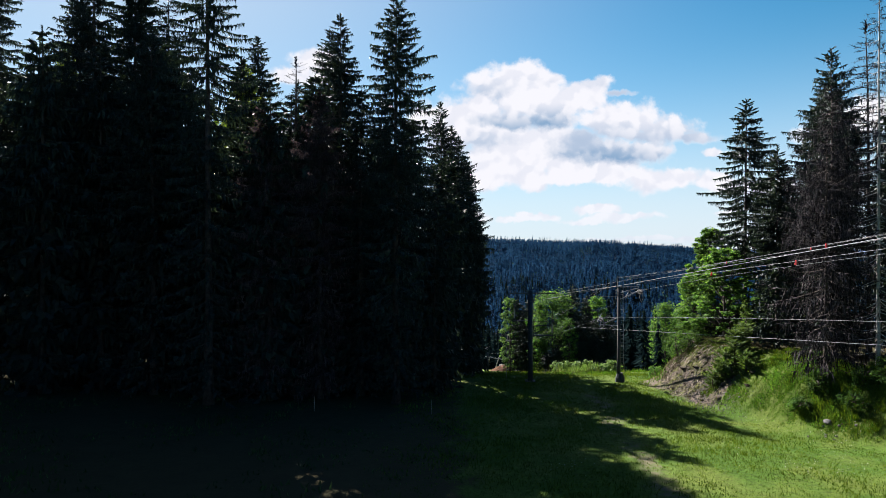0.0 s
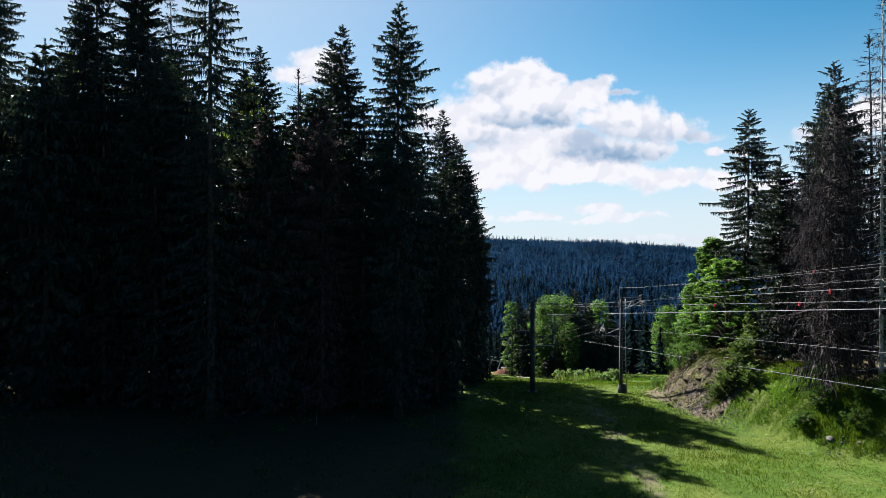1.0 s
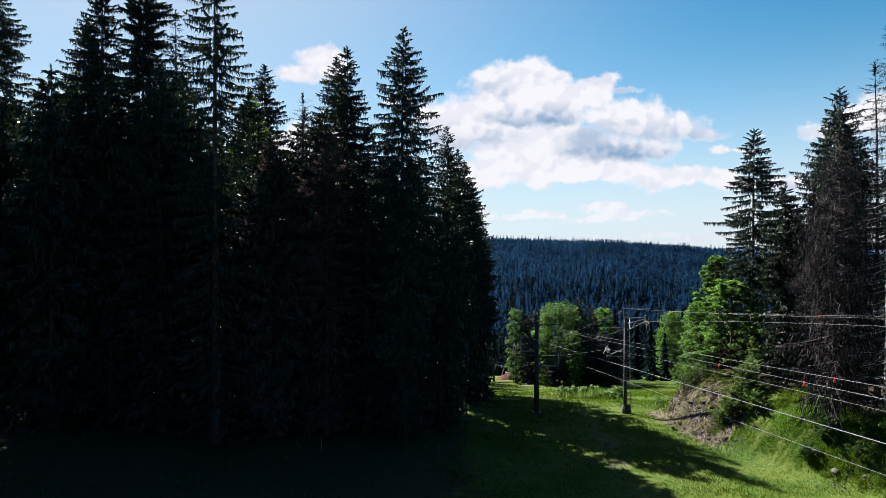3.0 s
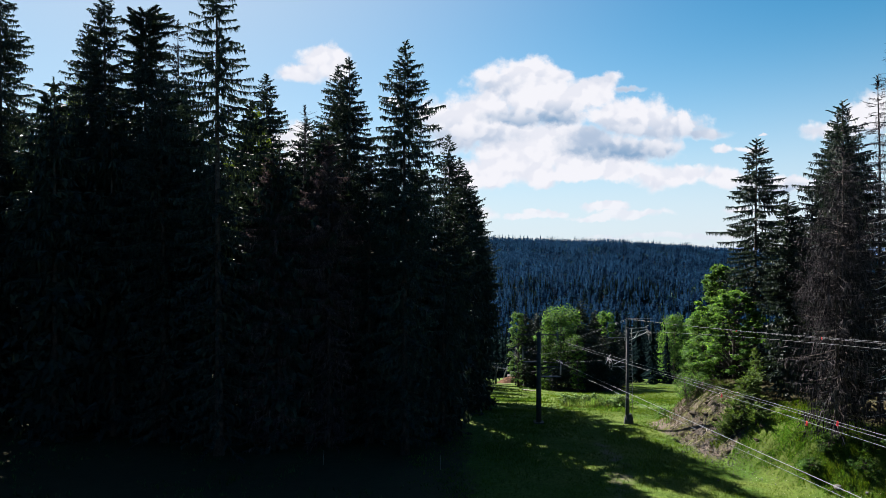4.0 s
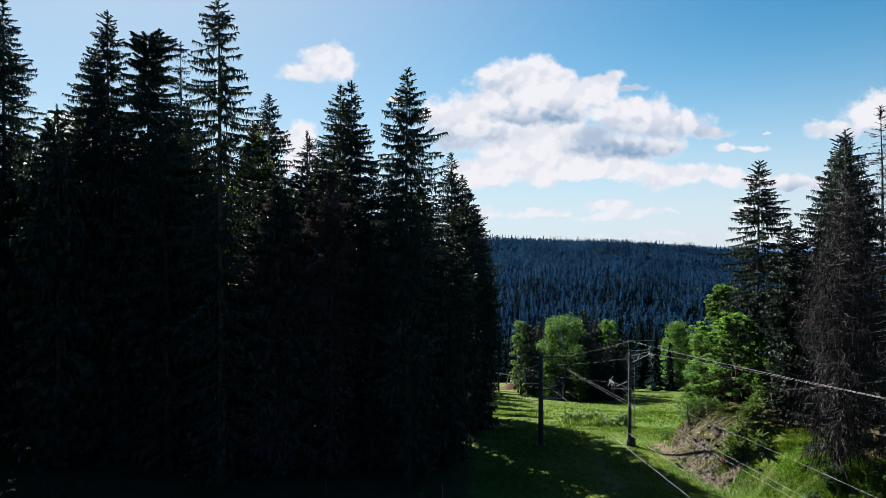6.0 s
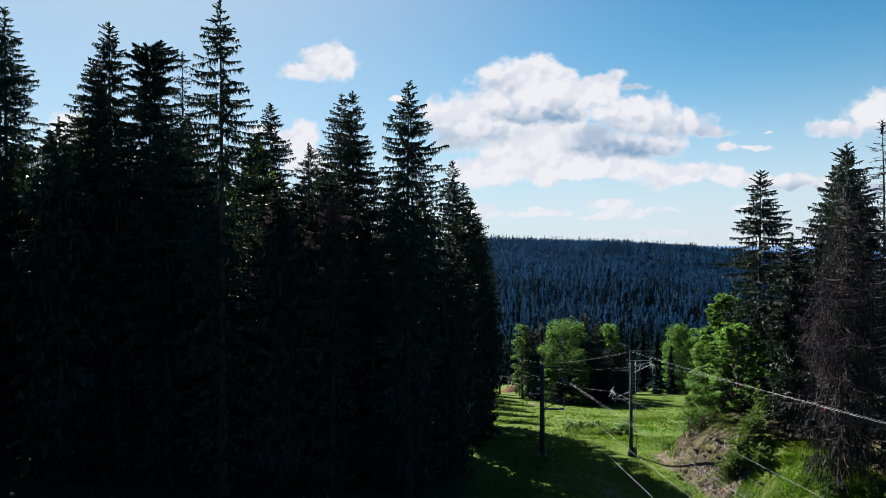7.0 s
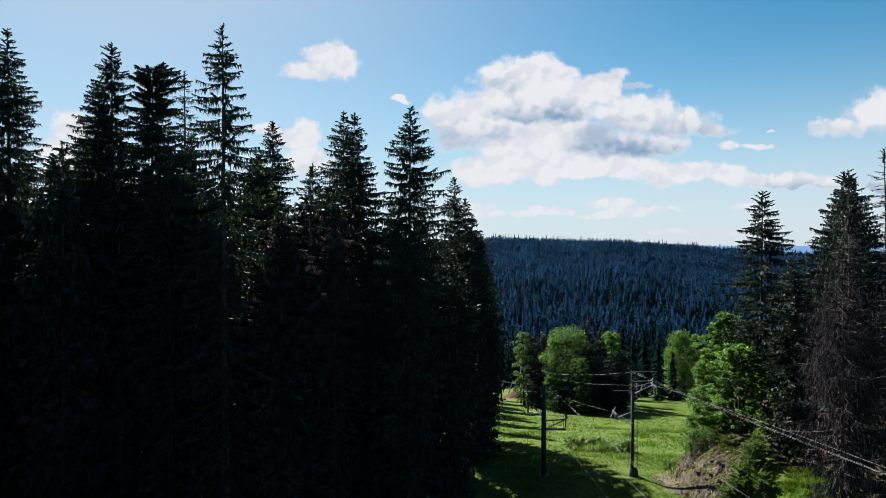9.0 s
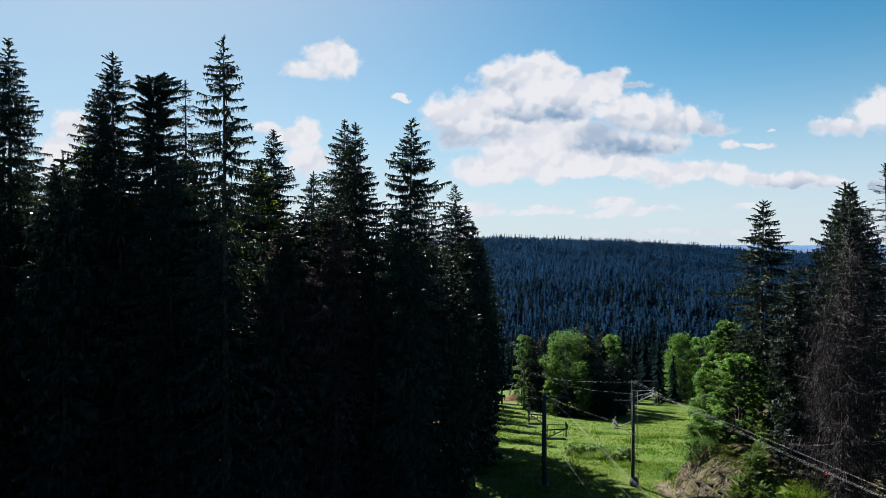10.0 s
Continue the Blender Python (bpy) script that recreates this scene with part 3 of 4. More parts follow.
spruce(25.4, 38.0, 24.4, 2.2, 49, M_DEAD, M_BARK, "tall dead spruce with sparse bare boughs", "dead_spruce", "dead spruces", twig=0.35, breadth=0.014, dense=0.45, step=0.5, droop=-0.5, taper=0.22, trunk_r=0.14)
spruce(24.1, 35.3, 26.2, 2.0, 43, M_DEAD, M_GREYBARK, "dead bleached spruce with a bare grey trunk", "dead_spruce", "dead spruces", twig=0.4, breadth=0.011, dense=0.5, step=0.6, taper=0.14, trunk_r=0.10)
spruce(-10.4, 45.0, 24.3, 1.5, 44, M_DEAD, M_SNAG, "broken dead spruce with few bare upturned branches", "dead_spruce", "dead spruces", twig=0.35, breadth=0.012, dense=0.25, step=0.75, droop=-1.6, trunk_r=0.34, taper=0.36)
spruce(-23.2, 54.0, 33.6, 1.5, 45, M_DEAD, M_BARK, "thin dead spruce with sparse needles", "dead_spruce", "dead spruces", twig=0.3, breadth=0.02, dense=0.8, step=0.5, taper=0.2)
spruce(-8.4, 43.6, 21.5, 2.5, 46, M_RUST, M_BARK, "dying spruce with rusty brown needles", "dead_spruce", "dead spruces", twig=0.36, breadth=0.02, dense=1.1)
spruce(-12.2, 43.4, 20.5, 2.4, 47, M_RUST, M_BARK, "dying spruce with rusty brown needles", "dead_spruce", "dead spruces", twig=0.36, breadth=0.02, dense=1.1)
spruce(-16.2, 52.0, 26.0, 2.2, 48, M_NEEDLE_SUNLIT, M_BARK, "young spruce between taller ones, its needles paler as if sunlit")

# the forest behind the edge: a few kinds of spruce, repeated
KINDS = []
for k, (h, r, d) in enumerate([(22, 2.7, 0.55), (24, 2.9, 0.55), (20, 2.5, 0.6), (26, 3.0, 0.5)]):
    t, b, c = spruce_parts(60 + k, h, r * 1.05, clear=0.03, step=0.62, dense=d * 0.80, twig=0.55, breadth=0.11, segs=2)
    KINDS.append((h, t.mesh("trunk", M_BARK, True), b.mesh("branchwork", M_BARK), c.mesh("crown", M_NEEDLE)))


def plain_spruce(k, x, y, top, turn, label="dark green spruce inside the dense forest", group="forest spruces"):
    h, t, b, c = KINDS[k]
    z = float(height(x, y)) - 0.15
    ob = thing("spruce_tree", pose(x, y, z, 0, 0, turn), label, "spruce tree", group)
    f = (top - z) / h
    ob.scale = (0.5 + 0.5 * f, 0.5 + 0.5 * f, f)
    part("trunk", t, ob)
    tagged(part("branchwork", b, ob), kind="stuff")
    tagged(part("crown", c, ob), kind="stuff")
    return ob


rng = np.random.default_rng(21)
placed = [(-3.2, 42.2), (-8, 49.7), (-11.2, 59.5), (-0.2, 63.8), (-15.3, 41.6), (-24, 49.3), (-27.9, 50.5), (-35.3, 49.4)]
for row, (y0, x0, x1, low_top, high_top, gap) in enumerate([(44.5, -48, -5, 19, 23.5, 3.0), (50, -52, -2, 20, 24, 3.6), (57, -58, 0.5, 20, 24, 4.2), (66, -50, 0, 19, 23, 5.0), (77, -14, -3.5, 13, 17, 7.0), (85, -8, -2.5, 11, 15, 7.0), (94, -8, -1.0, 9, 13, 7.0), (103, -7, 0.5, 6, 10, 7.0), (115, -6, 1.5, 4, 9, 6.0), (128, -6, 3.2, 1, 6, 6.0)]):
    x = x1
    while x > x0:
        px, py = x + rng.uniform(-0.8, 0.8), y0 + rng.uniform(-1.8, 1.8)
        if min((px - a) ** 2 + (py - b) ** 2 for a, b in placed) > 2.2 and px < x1 + 0.3:
            top = rng.uniform(low_top, high_top) + (4.0 if px < -20 and y0 < 70 else 2.4 if px < -15 and y0 < 70 else -0.3)
            plain_spruce(int(rng.integers(0, 4)), px, py, top, rng.uniform(0, 360))
            placed.append((px, py))
        x -= gap * rng.uniform(0.8, 1.25)
for x, y, tall in [(0.2, 75, 16), (1.4, 87, 17), (2.2, 101, 17), (3.2, 112, 16), (1.6, 121, 18), (3.8, 128, 17), (2.2, 138, 18), (4.4, 145, 17), (4.0, 156, 18)]:
    plain_spruce(int(rng.integers(0, 4)), x, y, float(height(x, y)) + tall, rng.uniform(0, 360), "dark green spruce at the edge of the lift lane")
# unseen forest beside and behind the flyer, added to shut out sky light
for k in range(16):
    y = -34 + 5.2 * k
    plain_spruce(k % 4, -9 - 0.74 * max(y, 14) - rng.uniform(1, 5), y, rng.uniform(23, 28), rng.uniform(0, 360))
# a nearer unseen row on the left, added to deepen the meadow's shade
for k in range(9):
    y = -20 + 4.2 * k
    plain_spruce(k % 4, -12.8 - 0.72 * max(0, y) - rng.uniform(0, 1.5), y, rng.uniform(22, 27), rng.uniform(0, 360))
for k in range(7):
    plain_spruce(k % 4, 30 + rng.uniform(-1, 5), -22 + 6.5 * k, rng.uniform(20, 25), rng.uniform(0, 360), "dark green spruce behind the grassy bank", "bank spruces")
# behind the bank, and around the group of trees down the slope
for x, y, top in [(31, 43, 22), (29.5, 41, 18), (34, 46, 25), (27.6, 46.5, 10.5), (33, 38, 20), (29.5, 34.5, 21), (37, 41, 24), (30, 55, 17), (34, 58, 19), (38, 52, 22), (27.5, 30, 20), (33, 31, 23), (38, 34, 24), (31.5, 26, 22), (43, 47, 22), (45, 38, 23), (42, 58, 20), (36, 66, 14), (41, 72, 13), (46, 64, 17)]:
    plain_spruce(int(rng.integers(0, 4)), x, y, top, rng.uniform(0, 360), "dark green spruce behind the grassy bank", "bank spruces")
for x, y, top in [(26, 128, 3.6), (28.5, 126, 0.5), (30, 133, 1.0), (24.5, 124, -1), (33, 128, -2), (15.2, 131, 0.5), (16.8, 134, -1), (18.5, 138, 0), (35.5, 133, -3.5), (27, 121, -4), (31.5, 122, -4.5), (19.3, 129, -3), (28.2, 119, -2.2), (26.2, 117.5, -1.4), (30.4, 120, -2.8), (24.2, 119, -0.4), (16.3, 127, -2.5), (21.4, 116.5, -6.5), (24.6, 115.5, -6.0), (19.4, 117, -8.0), (27.6, 115.5, -6.5)]:
    plain_spruce(int(rng.integers(0, 4)), x, y, top, rng.uniform(0, 360), "dark spruce in a group of trees down the slope", "trees down the slope")


# ---- leafy trees and shrubs ----
def leafy_parts(seed, H, R, low=0.15, leaves=9000, leaf=0.16, flat=0.35, lean=(0, 0), clumps=46, puff=1.0, cone=0.0):
    """A broad-leaved tree: forking limbs that end in loose clumps of leaves, with gaps between them. cone: how much it narrows upwards."""
    rng = np.random.default_rng(seed)
    trunk, limbs, crown = Soup(), Soup(), Soup()
    hs = np.linspace(0, H * 0.86, 10)
    bend = np.column_stack([lean[0] * (hs / H) ** 1.5, lean[1] * (hs / H) ** 1.5]) + np.cumsum(rng.normal(0, 0.05, (10, 2)), 0)
    trunk.tube(np.column_stack([bend, hs - 0.3 * (hs == 0)]), H * 0.016 * (1 - hs / H) + 0.015, 8)
    per = leaves // clumps
    for k in range(clumps):
        v = low + (1 - low) * ((k + rng.uniform(0.1, 0.9)) / clumps)
        width = R * math.sin(math.pi * min(0.93, (v - low) / (1 - low) * 0.72 + 0.2)) ** 0.6
        width *= 1 + cone * (0.35 - (v - low) / (1 - low))
        az = k * 2.4 + rng.normal(0, 0.3)
        far = width * rng.uniform(0.30, 1.0) ** 0.6 * rng.uniform(0.9, 1.0 + 0.35 * (1.0 - puff) / 0.3)
        z = v * H
        cx, cy = np.interp(min(z, hs[-1]), hs, bend[:, 0]), np.interp(min(z, hs[-1]), hs, bend[:, 1])
        centre = np.array([cx + far * math.cos(az), cy + far * math.sin(az), z])
        z0 = max(0.1 * H, z - 0.55 * far - 0.05 * H)
        z0 = min(z0, hs[-1])
        foot = np.array([np.interp(z0, hs, bend[:, 0]), np.interp(z0, hs, bend[:, 1]), z0])
        mid = foot * 0.5 + centre * 0.5 + np.array([0, 0, 0.12 * far]) + rng.normal(0, 0.08, 3)
        r = 0.014 + 0.008 * far
        limbs.rods([foot, mid], [mid, centre], [r, r * 0.7], [r * 0.7, r * 0.3])
        size = R * puff * rng.uniform(0.18, 0.38)
        n = int(per * rng.uniform(0.6, 1.4))
        off = unit(rng.normal(0, 1, (n, 3))) * (rng.random(n) ** 0.45)[:, None] * np.array([size, size, size * flat * 1.8])
        spots = centre + off
        droop = np.column_stack([rng.normal(0, 0.8, (n, 2)), rng.normal(-0.22, 0.25, n)]) + off * 0.4
        along = unit(droop) * (leaf * rng.uniform(0.6, 1.3, n))[:, None]
        nor = unit(rng.normal(0, 0.45, (n, 3)) + [0, 0, 1.0] + 0.3 * off / size)
        side = unit(np.cross(along, nor)) * (leaf * 0.33 * rng.uniform(0.7, 1.3, n))[:, None]
        crown.leaves(spots, along, side)
        m = n // 14
        limbs.rods(np.repeat(centre[None], m, 0), centre + off[:m] * 0.9, 0.010, 0.004)
    return trunk, limbs, crown


def leafy_tree(x, y, top, R, seed, label, name="leafy_tree", category="tree", group="", mat=None, **kw):
    z = float(height(x, y)) - 0.1
    t, b, c = leafy_parts(seed, top - z, R, **kw)
    ob = thing(name, pose(x, y, z), label, category, group)
    part("trunk", t.mesh("trunk", M_BARK, True), ob)
    tagged(part("branchwork", b.mesh("branchwork", M_BARK), ob), kind="stuff")
    tagged(part("crown", c.mesh("crown", mat or M_LEAF), ob), kind="stuff")
    return ob


leafy_tree(24.0, 57.5, 12.6, 2.7, 71, "bright green broad-leaved tree behind the bank", leaves=36000, low=0.14, clumps=190, flat=0.27, leaf=0.19, puff=0.54, cone=0.75)
leafy_tree(22.6, 51.2, 10.8, 2.4, 72, "yellow-green leafy tree before a dark spruce", leaves=19000, low=0.14, clumps=120, flat=0.24, puff=0.56, leaf=0.19, cone=0.4)
leafy_tree(21.3, 55.0, 4.9, 1.5, 73, "dense bright green shrub at the bank's end", "shrub", "shrub", "shrubs", leaves=9000, low=0.05, clumps=40, leaf=0.14)
leafy_tree(22.4, 57.0, 8.4, 1.9, 74, "leafy young tree beside a larger one", leaves=11000, low=0.1, clumps=60, leaf=0.16)
leafy_tree(54.0, 155.0, -2.6, 4.3, 75, "leafy tree at the far edge of the meadow", leaves=16000, low=0.03, leaf=0.32, clumps=90, cone=0.5)
leafy_tree(59.0, 157.0, -3.4, 3.6, 76, "leafy tree at the far edge of the meadow", leaves=6000, low=0.08, leaf=0.34, clumps=40)
leafy_tree(20.9, 122.0, 2.2, 4.5, 77, "round bright green tree down the slope", group="trees down the slope", mat=M_LEAF_SUNLIT, leaves=16000, low=0.36, leaf=0.30, clumps=48, flat=0.45, puff=1.05)
leafy_tree(30.6, 127.0, 1.0, 2.5, 78, "round bright green tree down the slope", group="trees down the slope", mat=M_LEAF_SUNLIT, leaves=7000, low=0.52, leaf=0.30, clumps=26, flat=0.45, puff=1.05)
leafy_tree(22.6, 114.0, -1.6, 1.5, 79, "slender pale green tree down the slope", group="trees down the slope", mat=M_LEAF_SUNLIT, leaves=6000, low=0.08, leaf=0.22, clumps=60)
leafy_tree(13.7, 130.0, 0.7, 2.2, 80, "slender pale green tree down the slope", group="trees down the slope", mat=M_LEAF_SUNLIT, leaves=8000, low=0.08, leaf=0.26, clumps=60)
leafy_tree(18.0, 120.0, -6.0, 2.0, 81, "low leafy tree in the group", group="trees down the slope", leaves=6000, low=0.08, leaf=0.24, clumps=50)
rng = np.random.default_rng(33)
for k in range(14):
    x, y = 13.6 + rng.normal(0, 1.5), 63.2 + rng.normal(0, 1.3)
    leafy_tree(x, y, float(height(x, y)) + rng.uniform(0.7, 1.25), rng.uniform(0.45, 0.75), 120 + k, "clump of tall pale green broad-leaved weeds", "weeds", "weeds", "weeds in the meadow", leaves=900, low=0.05, clumps=16, leaf=0.16, flat=0.5, puff=0.9, mat=M_WEED)
# shrubs on and under the bank
for k, (x, y, h, r, n) in enumerate([(22.4, 34.0, 0.9, 0.9, 2400), (23.2, 33.0, 1.1, 1.0, 2400), (18.9, 51.0, 1.8, 1.0, 2600), (19.4, 50.2, 1.3, 0.9, 2000), (23.4, 31.8, 1.3, 1.2, 2600), (17.6, 53.0, 0.9, 0.7, 1400), (21.2, 35.6, 1.0, 0.7, 2400), (20.1, 36.0, 0.5, 0.6, 1500), (22.2, 37.4, 0.6, 0.7, 1600), (21.8, 33.4, 0.45, 0.7, 1500)]):
    z = float(height(x, y))
    leafy_tree(x, y, z + h, r, 90 + k, "low green shrub on the grassy bank", "shrub", "shrub", "shrubs", leaves=n, low=0.05, clumps=30, leaf=0.10, flat=0.5, puff=0.8, mat=M_HERB if y < 42 else None)
spruce(21.7, 45.6, 7.1, 0.42, 101, label="young spruce growing on the bank", group="young spruces", clear=0.02, step=0.20, twig=0.24, dense=1.1, breadth=0.032, taper=0.2, needles=M_NEEDLE_LIGHT)
for k, (x, y, h, r) in enumerate([(18.15, 42.9, 1.1, 0.62), (18.6, 42.4, 1.3, 0.66), (19.0, 42.0, 1.1, 0.6), (19.0, 43.0, 1.5, 0.7), (19.5, 42.6, 1.6, 0.7), (20.0, 43.3, 1.7, 0.75), (19.6, 41.2, 1.2, 0.6), (20.5, 43.8, 1.6, 0.7), (21.0, 44.6, 1.7, 0.7)]):
    spruce(x, y, float(height(x, y)) + h, r, 103 + k, label="bushy young spruce growing on the bank", group="young spruces", clear=0.02, step=0.14, twig=0.22, dense=1.6, breadth=0.032, trunk_r=0.03, droop=0.15, taper=0.55, needles=M_NEEDLE_LIGHT)


# ---- lift towers ----
def ring_wheel(s, x, y, z, r, tube=0.03, axis_x=True):
    q = np.linspace(0, 2 * math.pi, 19)
    s.tube(np.column_stack([np.full(19, x), y + r * np.cos(q), z + r * np.sin(q)]), tube, 6, False)
    s.rods([(x, y - r, z), (x, y, z - r)], [(x, y + r, z), (x, y, z + r)], 0.018, 0.018)
    s.tube([(x - 0.07, y, z), (x + 0.07, y, z)], 0.06, 8)


def sheave(parent, x, z, n=2, r=0.17, hang=0.0):
    """A rocker with its wheels on the end of an arm."""
    s = Soup()
    s.box((x, 0, z + 0.02), (0.06, 0.30 + 0.34 * n, 0.11))
    if hang:
        s.box((x - 0.03, 0, z - hang / 2), (0.10, 0.12, hang))
    rocker = part("rocker", s.mesh("rocker", M_STEEL), parent, "galvanised rocker beam")
    for k in range(n):
        w = Soup()
        ring_wheel(w, x, (k - (n - 1) / 2) * 0.40, z - 0.03, r)
        part("wheel", w.mesh("wheel", M_RUBBER), rocker, "black rubber-lined wheel")


def bar(name, parent, mat, a, b, r=0.035, sides=6, label=""):
    s = Soup()
    s.tube([a, b], r, sides)
    return part(name, s.mesh(name, mat), parent, label)


def slim_tower():
    """Dark tubular tower with a long cross-bar and two bracket arms."""
    x, y = 7.05, 51.5
    z = float(height(x, y))
    ob = thing("lift_tower", pose(x, y, z), "dark steel lift tower with a cross-bar on the meadow", "lift tower", "lift towers")
    top = 7.45 - z
    s = Soup()
    s.tube([(0, 0, -0.3), (0, 0, 2.5), (0, 0, top)], [0.21, 0.20, 0.16], 14)
    part("pole", s.mesh("pole", M_DARKSTEEL, True), ob)
    s = Soup()
    s.box((0, 0, -0.1), (0.8, 0.8, 0.4))
    part("footing", s.mesh("footing", M_CONCRETE), ob, "low concrete footing")
    bar("crossbar", ob, M_DARKSTEEL, (-1.65, 0, 7.22 - z), (2.05, 0, 7.22 - z), 0.05)
    bar("mast", ob, M_DARKSTEEL, (0, 0, top - 0.1), (0, 0, top + 0.55), 0.025)
    for side, zz, reach in ((-1, 5.75, 1.25), (1, 4.55, 1.80)):
        zz -= z
        frame_ = Soup()
        frame_.tube([(0, 0, zz), (side * reach, 0, zz + 0.12)], 0.05, 6)
        frame_.tube([(0, 0, zz - 0.75), (side * reach * 0.9, 0, zz + 0.05)], 0.04, 6)
        frame_.tube([(side * reach * 0.45, 0, zz - 0.4), (side * reach * 0.45, 0, zz + 0.1)], 0.03, 6)
        part("arm", frame_.mesh("arm", M_DARKSTEEL), ob)
        walk_ = Soup()
        walk_.box((side * reach * 0.55, 0.22, zz - 0.75), (reach * 0.9, 0.45, 0.05))
        part("platform", walk_.mesh("platform", M_DARKSTEEL), ob, "narrow grated service platform")
        for dx in (0.18, 0.92):
            bar("handrail", ob, M_DARKSTEEL, (side * reach * dx, 0.42, zz - 0.75), (side * reach * dx, 0.42, zz + 0.35), 0.02)
        bar("handrail", ob, M_DARKSTEEL, (side * reach * 0.18, 0.42, zz + 0.35), (side * reach * 0.92, 0.42, zz + 0.35), 0.02)
        sheave(ob, side * reach, zz + 0.45, 3, hang=1.0)
    return ob


def ladder_tower():
    """Grey tower of two uprights with rungs, a mast and two arms with wheels."""
    x, y = 14.38, 51.8
    z = float(height(x, y))
    ob = thing("lift_tower", pose(x, y, z), "grey steel lift tower with a ladder and wheel arms", "lift tower", "lift towers")
    top = 7.75 - z
    for dx, w in ((-0.08, 0.14), (0.25, 0.024)):
        s = Soup()
        s.tube([(dx * 1.5, 0, -0.2), (dx * 1.2, 0, 2), (dx, 0, top)], [w * 1.15, w, w * 0.8], 10)
        part("upright", s.mesh("upright", M_DARKSTEEL if dx < 0 else M_STEEL, True), ob)
    for k in range(24):
        bar("rung", ob, M_STEEL, (0.0, -0.02, 0.5 + 0.3 * k), (0.27, -0.02, 0.5 + 0.3 * k), 0.018, 5)
    s = Soup()
    s.tube([(0, 0, -0.3), (0, 0, 0.35), (0, 0, 0.75)], [0.42, 0.36, 0.24], 10)
    part("footing", s.mesh("footing", M_DARKSTEEL), ob, "dark tapered footing")
    bar("mast", ob, M_STEEL, (-0.21, 0, top - 3.0), (-0.21, 0, 8.62 - z), 0.035)
    bar("wire_arm", ob, M_STEEL, (-0.25, 0, 8.52 - z), (1.9, 0, 8.52 - z), 0.022)
    bar("insulator_arm", ob, M_STEEL, (-1.65, 0, 6.95 - z), (0, 0, 6.95 - z), 0.022)
    for zz in (7.45, 7.2, 6.95, 6.75):
        s = Soup()
        s.tube([(-0.33, -0.06, zz - z - 0.06), (-0.33, -0.06, zz - z + 0.06)], 0.045, 8)
        part("insulator", s.mesh("insulator", M_STEEL), ob, "small grey insulator")
    # upper arm
    zz = 7.15 - z
    s = Soup()
    for a, b in (((0, 0, zz + 0.55), (1.55, 0, zz + 0.62)), ((0, 0, zz - 0.45), (1.55, 0, zz + 0.30)), ((0, 0, zz + 0.1), (1.55, 0, zz + 0.5)), ((0.5, 0, zz - 0.2), (0.75, 0, zz + 0.28)), ((0.75, 0, zz + 0.28), (1.0, 0, zz + 0.02))):
        s.tube([a, b], 0.035, 6)
    part("arm", s.mesh("arm", M_STEEL), ob)
    sheave(ob, 1.62, zz + 0.22, 3)
    s = Soup()
    s.tube([(1.62, -0.1, zz + 0.1), (1.58, -0.1, zz - 0.3), (1.70, -0.1, zz - 0.65), (1.85, -0.1, zz - 0.35), (1.80, -0.1, zz + 0.1)], 0.03, 6)
    part("catcher", s.mesh("catcher", M_STEEL), ob, "bent steel rope catcher")
    bar("brace", ob, M_STEEL, (1.2, -0.5, zz + 0.75), (1.75, 0.5, zz + 0.75), 0.03)
    # lower arm
    zz = 4.55 - z
    s = Soup()
    for a, b in (((0, 0, zz), (-1.55, 0, zz + 0.1)), ((0, 0, zz + 0.75), (-1.3, 0, zz + 0.2)), ((0, 0, zz - 0.5), (-0.7, 0, zz))):
        s.tube([a, b], 0.035, 6)
    part("arm", s.mesh("arm", M_STEEL), ob)
    sheave(ob, -1.55, zz + 0.60, 3)
    s = Soup()
    s.tube([(-1.55, -0.1, zz + 0.5), (-1.62, -0.1, zz + 0.1), (-1.45, -0.1, zz - 0.25), (-1.33, -0.1, zz + 0.1), (-1.38, -0.1, zz + 0.45)], 0.03, 6)
    part("catcher", s.mesh("catcher", M_STEEL), ob, "bent steel rope catcher")
    bar("brace", ob, M_STEEL, (-2.0, -0.5, zz + 0.35), (-1.35, 0.5, zz + 0.95), 0.03)
    return ob


slim_tower()
ladder_tower()


def far_tower(x, y, tall):
    z = float(height(x, y))
    ob = thing("lift_tower", pose(x, y, z), "dark steel lift tower farther down the slope", "lift tower", "lift towers")
    s = Soup()
    s.tube([(0, 0, -0.3), (0, 0, tall)], [0.22, 0.17], 10)
    part("pole", s.mesh("pole", M_DARKSTEEL, True), ob)
    bar("crossbar", ob, M_DARKSTEEL, (-1.6, 0, tall - 0.2), (1.6, 0, tall - 0.2), 0.05)
    bar("arm", ob, M_DARKSTEEL, (-1.5, 0, tall - 1.6), (1.7, 0, tall - 1.2), 0.06)
    for x_ in (-1.5, 1.7):
        sheave(ob, x_, tall - 1.3, 2)
    return ob


far_tower(13.9, 137.0, 8.0)
far_tower(10.3, 146.0, 4.4)
far_tower(7.7, 146.0, 4.4)

# the lower station, small and far
station = thing("lift_station", pose(13.6, 172, float(height(13.6, 172))), "small grey lift station frame far down the meadow", "lift station")
for dx in (-1.2, 1.2):
    bar("leg", station, M_STEEL, (dx - 1.0, 0, -0.3), (dx + 0.4, 0, 4.0), 0.14, 8)
bar("beam", station, M_STEEL, (-2.2, 0, 3.9), (2.6, 0, 3.2), 0.13, 8)
s = Soup()
s.box((2.6, 1.5, 0.7), (1.6, 1.8, 1.5))
part("cabin", s.mesh("cabin", M_BARK), station, "dark wooden cabin")


